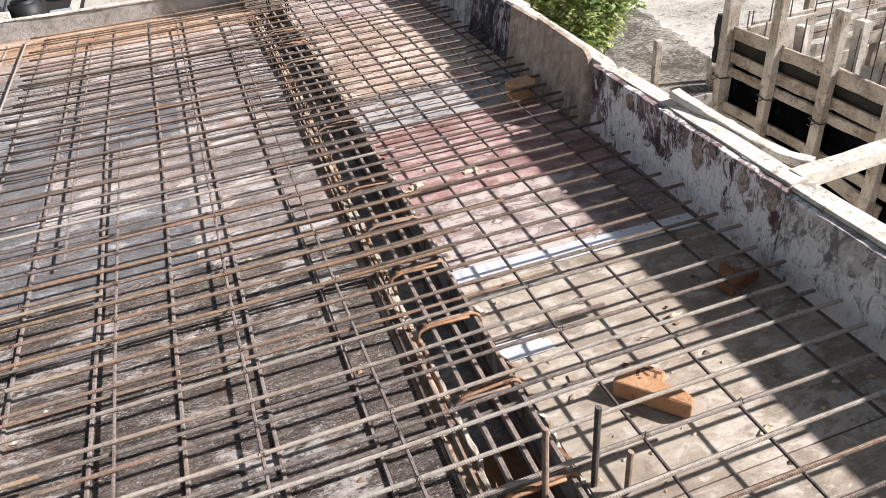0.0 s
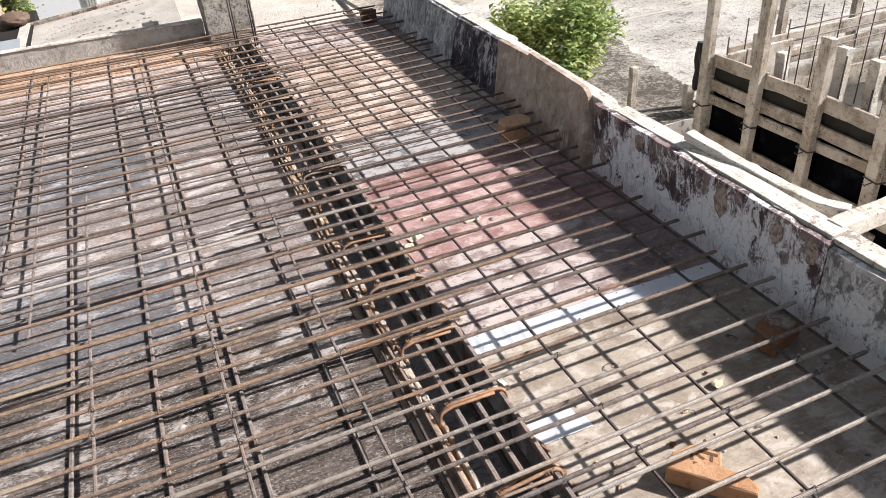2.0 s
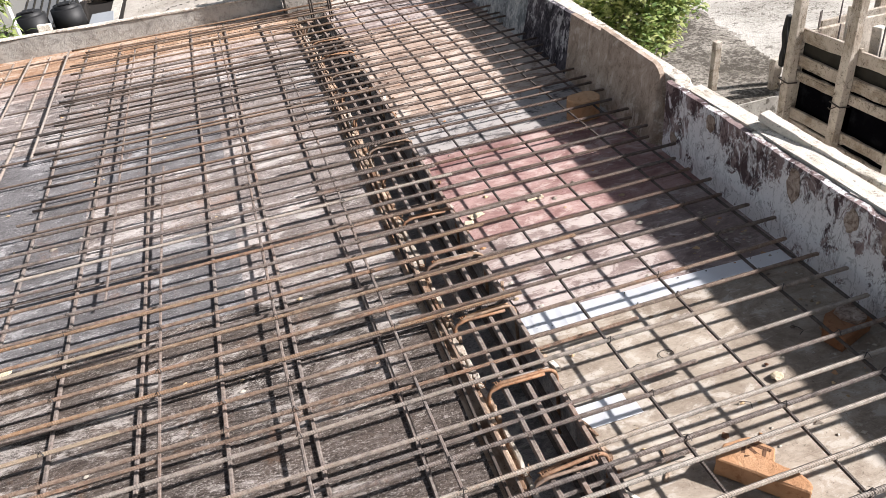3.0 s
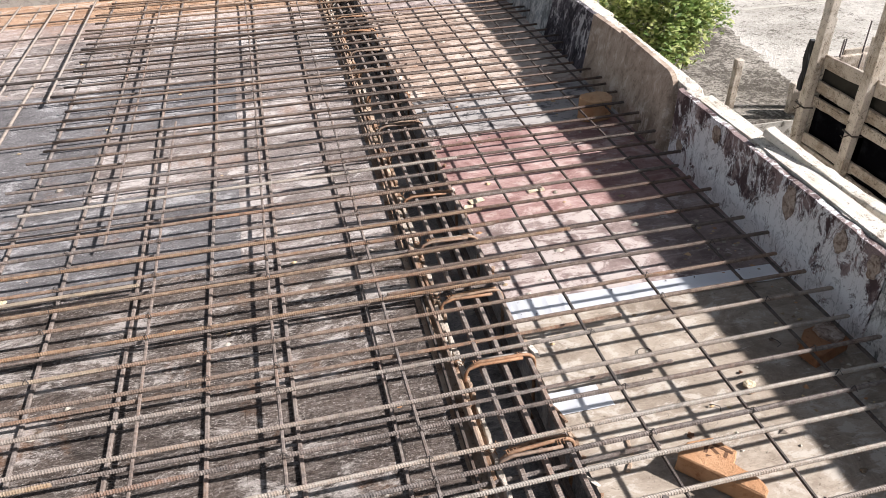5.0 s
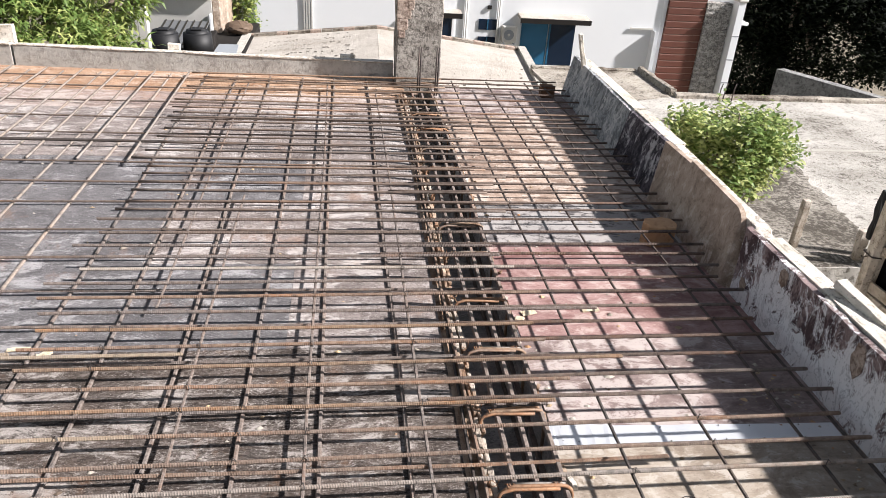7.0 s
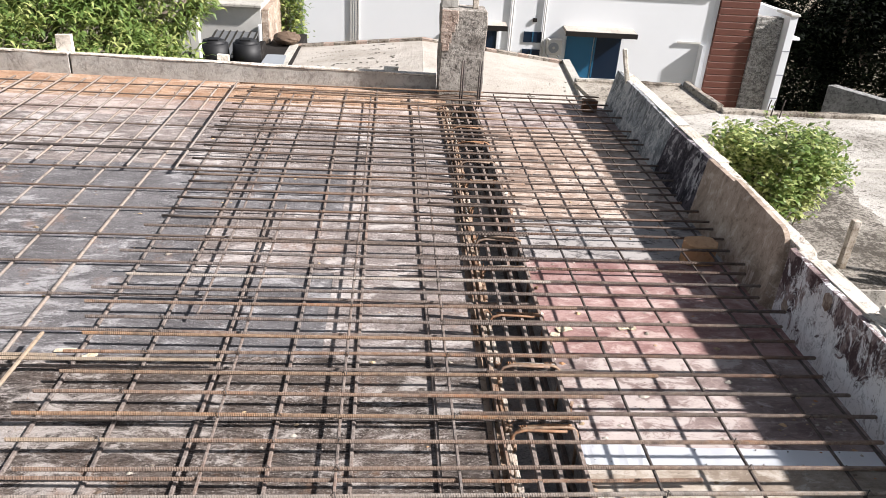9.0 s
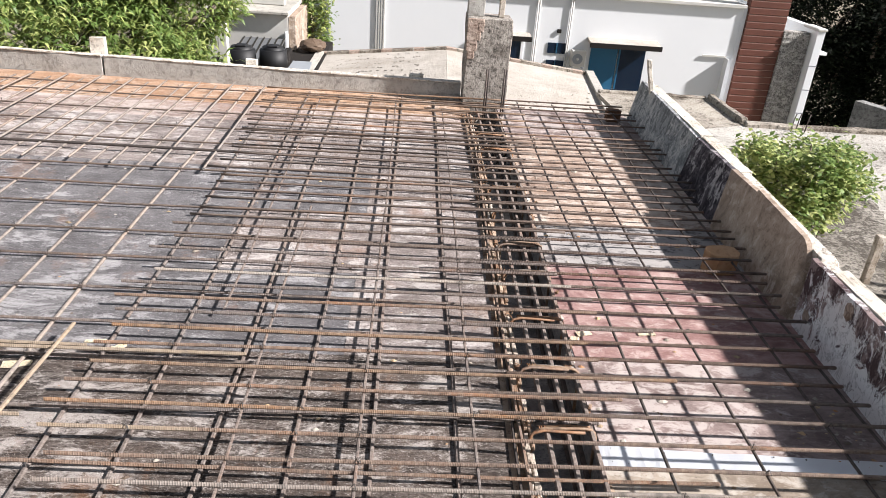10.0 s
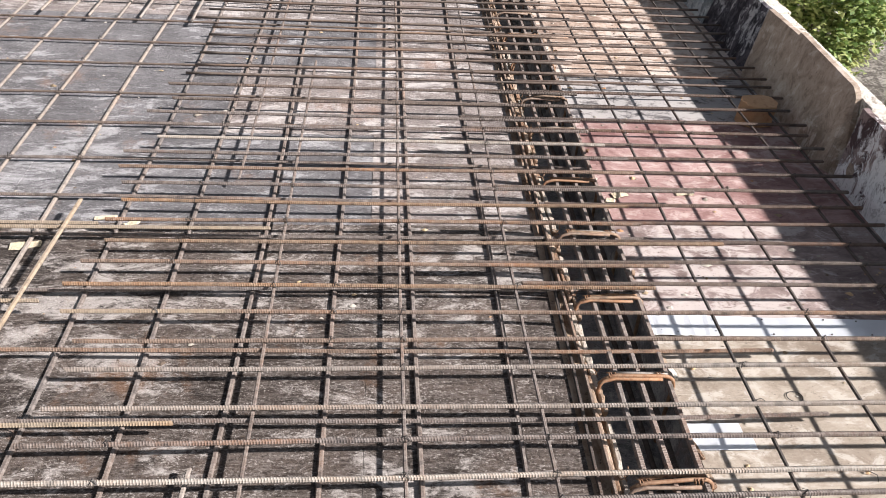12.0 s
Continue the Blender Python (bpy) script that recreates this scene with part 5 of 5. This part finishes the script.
part("sill", box(5.15, 7.0, FY - 0.12, FY - 0.002, -3.7, -3.63), M_WHITE_OLD, white)
for z0, z1 in ((-2.66, -2.36), (-3.14, -2.86)):
    w = part("window", box(3.98, 4.52, FY - 0.03, FY - 0.002, z0, z1), M_NAVY, white)
    part("glazing_bar", box(4.23, 4.26, FY - 0.045, FY - 0.031, z0, z1), M_BLUEGLASS, w)
part("vent", box(4.2, 4.32, FY - 0.06, FY - 0.002, -2.08, -1.97, 0.01), M_SHADE, white)
for x in (3.56, 3.62, 4.52, 4.57):
    bar(white, [(x, FY - 0.05, -6), (x, FY - 0.05, -1.1)], 0.022, M_WHITE_OLD, name="drain_pipe", sides=8)
part("pipe", box(8.57, 9.29, FY - 0.06, FY - 0.02, -2.47, -2.42), M_WHITE_OLD, white)
# fin added to throw the slanting shadow; the wall only has a thin pipe
part("wall_fin", box(9.27, 9.29, FY - 0.3, FY - 0.002, -4.4, -2.471), M_WHITE, white)
part("corner_trim", box(9.5, 9.62, FY - 0.02, FY - 0.002, -7, -1.07), M_WHITE, white)
zc = -4.9
while zc < 1.4:
    part("cladding_board", box(9.63, 10.8, FY - 0.10, FY + 0.2, zc, zc + 0.175, 0.012), M_CLAD, white)
    part("cladding_joint", box(9.63, 10.8, FY - 0.085, FY + 0.2, zc + 0.176, zc + 0.194), M_CLAD_JOINT, white)
    zc += 0.195
rs = random.Random(5)
zc = -5.2
while zc < -1.65:
    hgt = rs.uniform(0.05, 0.075)
    xs = 10.81
    while xs < 11.58:
        wdt = rs.uniform(0.12, 0.34)
        x1 = min(xs + wdt, 11.6)
        part("stone", box(xs, x1 - 0.006, FY - 0.12 - rs.uniform(0, 0.045), FY + 0.2, zc, zc + hgt - 0.002), M_STONE, white)
        xs = x1
    zc += hgt
part("side_wall", box(11.62, 11.84, FY - 0.46, FY + 6, -7, -1.45), M_WHITE, white)
part("cap", box(11.58, 11.88, FY - 0.5, FY + 0.4, -1.5, -1.42, 0.02), M_WHITE_OLD, white)
for z in (-4.6, -3.9, -3.2, -2.5):
    part("joint_line", box(11.615, 11.845, FY - 0.466, FY - 0.4605, z, z + 0.03), M_GREYPAINT, white)
part("canopy", box(11.96, 12.2, FY - 0.2, FY + 0.6, -2.2, -2.12), M_WHITE, white)

ac = thing("air_conditioner", "white outdoor air conditioner unit fixed to the house wall", "air conditioner")
part("case", box(4.66, 5.08, FY - 0.3, FY - 0.01, -2.95, -2.5, 0.015), M_WHITE_OLD, ac)
ring = bmesh.new()
bmesh.ops.create_cone(ring, cap_ends=True, segments=20, radius1=0.15, radius2=0.15, depth=0.02, matrix=Matrix.Translation((4.84, FY - 0.312, -2.73)) @ Matrix.Rotation(math.pi / 2, 4, "X"))
fan = part("fan_grille", ring, M_GREYPAINT, ac)
hub = bmesh.new()
bmesh.ops.create_cone(hub, cap_ends=True, segments=14, radius1=0.04, radius2=0.03, depth=0.02, matrix=Matrix.Translation((4.84, FY - 0.333, -2.73)) @ Matrix.Rotation(math.pi / 2, 4, "X"))
part("hub", hub, M_WHITE_OLD, fan)
for x in (4.7, 5.0):
    part("bracket", box(x, x + 0.03, FY - 0.34, FY - 0.01, -3.0, -2.955), M_GREYPAINT, ac)

# ---- old white house and yard beyond the tree ----
old = thing("old_house", "old stained white house with a flat roof ledge", "house")
part("wall", box(-4.2, -2.55, 16.0, 19, -7, -1.08), M_WHITE_OLD, old)
part("roof_ledge", box(-4.3, -2.5, 15.85, 19, -1.08, -1.0, 0.02), M_CEMENT, old)
part("parapet", box(-4.2, -2.7, 16.6, 16.8, -0.998, -0.6, 0.02), M_WHITE_OLD, old)
part("side_wall", box(-2.54, -2.4, 16.05, 19, -7, -1.12, 0.01), M_TAN, old)
part("porch_roof", sloped([(-3.45, 14.5, -1.72), (-2.6, 14.5, -1.72), (-2.6, 15.84, -1.54), (-3.45, 15.84, -1.54)], 0.05), M_PORCH, old, "grey ribbed porch roof")
for k in range(7):
    x = -3.42 + 0.135 * k
    part("roof_rib", sloped([(x, 14.5, -1.7), (x + 0.02, 14.5, -1.7), (x + 0.02, 15.84, -1.52), (x, 15.84, -1.52)], 0.019), M_DARKSHEET, old)
part("down_pipe", box(-2.6, -2.54, 15.85, 15.98, -1.75, -1.4, 0.015), M_WHITE, old)
# the shade under the porch roof is put into this wall's colour
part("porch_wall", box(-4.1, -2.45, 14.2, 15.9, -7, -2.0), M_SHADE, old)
for x0, x1, y0 in ((-3.28, -2.82, 13.6), (-2.74, -2.26, 13.7)):
    bm = bmesh.new()
    bmesh.ops.create_cone(bm, cap_ends=True, segments=28, radius1=0.27, radius2=0.24, depth=0.5, matrix=Matrix.Translation(((x0 + x1) / 2, y0 + 0.3, -1.58)))
    bmesh.ops.bevel(bm, geom=[e for e in bm.edges if abs(e.verts[0].co.z - e.verts[1].co.z) < 0.001], offset=0.05, segments=3, affect="EDGES")
    tank = thing("water_tank", "black plastic water tank standing behind the roof", "water tank", group="water tanks")
    for f in bm.faces:
        f.smooth = True
    body = part("body", bm, M_BLACK, tank)
    part("lid", box((x0 + x1) / 2 - 0.1, (x0 + x1) / 2 + 0.1, y0 + 0.2, y0 + 0.4, -1.33, -1.3, 0.01), M_BLACK, body)
    # stand coloured near-black to read as the shade below the tank
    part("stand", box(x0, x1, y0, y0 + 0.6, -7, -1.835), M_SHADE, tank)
post = tagged(part("white_post", box(-2.98, -2.84, 12.0, 12.14, -7, -0.2, 0.01), M_WHITE_OLD), "tall white concrete post beside the tree", "post")
tagged(part("metal_sheet", sloped([(-2.3, 13.2, -1.78), (-1.82, 13.2, -1.76), (-1.8, 14.0, -1.56), (-2.14, 14.0, -1.56)], 0.03), M_GREYPAINT), "plain grey metal sheet leaning over the yard", "metal sheet")
tagged(part("timber_pile", box(-2.4, -2.28, 12.6, 15.5, -1.95, -1.75, 0.02, 0.03, 10, R, Matrix.Translation((-2.3, 14, -1.8)) @ Matrix.Rotation(0.08, 4, "Z") @ Matrix.Rotation(0.1, 4, "X") @ Matrix.Translation((2.3, -14, 1.8))), M_SHADE), "dark stacked timber along the yard wall", "timber")
tarp = bmesh.new()
bmesh.ops.create_uvsphere(tarp, u_segments=16, v_segments=8, radius=0.28, matrix=Matrix.Translation((-2.04, 16, -1.66)) @ Matrix.Diagonal((1, 1, 0.45, 1)))
for v in tarp.verts:
    v.co += Vector([R.uniform(-0.02, 0.02) for _ in range(3)])
tagged(part("tarpaulin", tarp, M_TARP), "brown tarpaulin draped over a heap", "tarpaulin")
# near-black in place of the shade below the heap
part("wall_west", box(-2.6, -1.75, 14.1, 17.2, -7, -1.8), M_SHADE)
tagged(bpy.data.objects["wall_west"], "yard wall below the heap, shade put into its near-black colour", "wall", kind="structure")
hedge = thing("hedge", "dark green hedge between the two houses", "hedge")
leaf_cloud("leaves", [Vector((R.uniform(-2.9, -1.95), R.uniform(17.8, 18.3), R.uniform(-2.2, -0.9))) for _ in range(260)], M_MANGO, 0.14, 0.06, 12, rb, 0.5, hedge, 0.08)
bar(hedge, [(-2.3, 18, -7), (-2.3, 18, -1.6)], 0.05, M_BARK, name="stem")

wallr = thing("boundary_wall", "pale rendered wall with a sloping top beyond the terrace", "wall")
part("wall", sloped([(10.5, 17.0, -2.36), (10.75, 17.1, -2.36), (14, 15.4, -2.9), (13.8, 15.2, -2.9)], 4.5), M_GREYWALL, wallr)

# stakes behind the far edge boards
for x0, x1, z in ((-2.46, -2.34, 0.28), (-1.29, -1.2, 0.195), (0.02, 0.13, 0.168)):
    tagged(timber("timber_stub", x0, x1, 6.03 - 0.042 * x0, 6.07 - 0.042 * x0, -0.4, z, M_WOOD_PALE, None, "", R.uniform(-0.05, 0.05)), "bleached timber stake behind the far edge board", "post", group="timber stakes")
tagged(timber("timber_stub", 1.8, 1.83, 5.4, 5.43, 0.1, 0.53, M_WOOD_PALE, None, "", -0.25), "thin forked stick at the end of the kerb", "post")
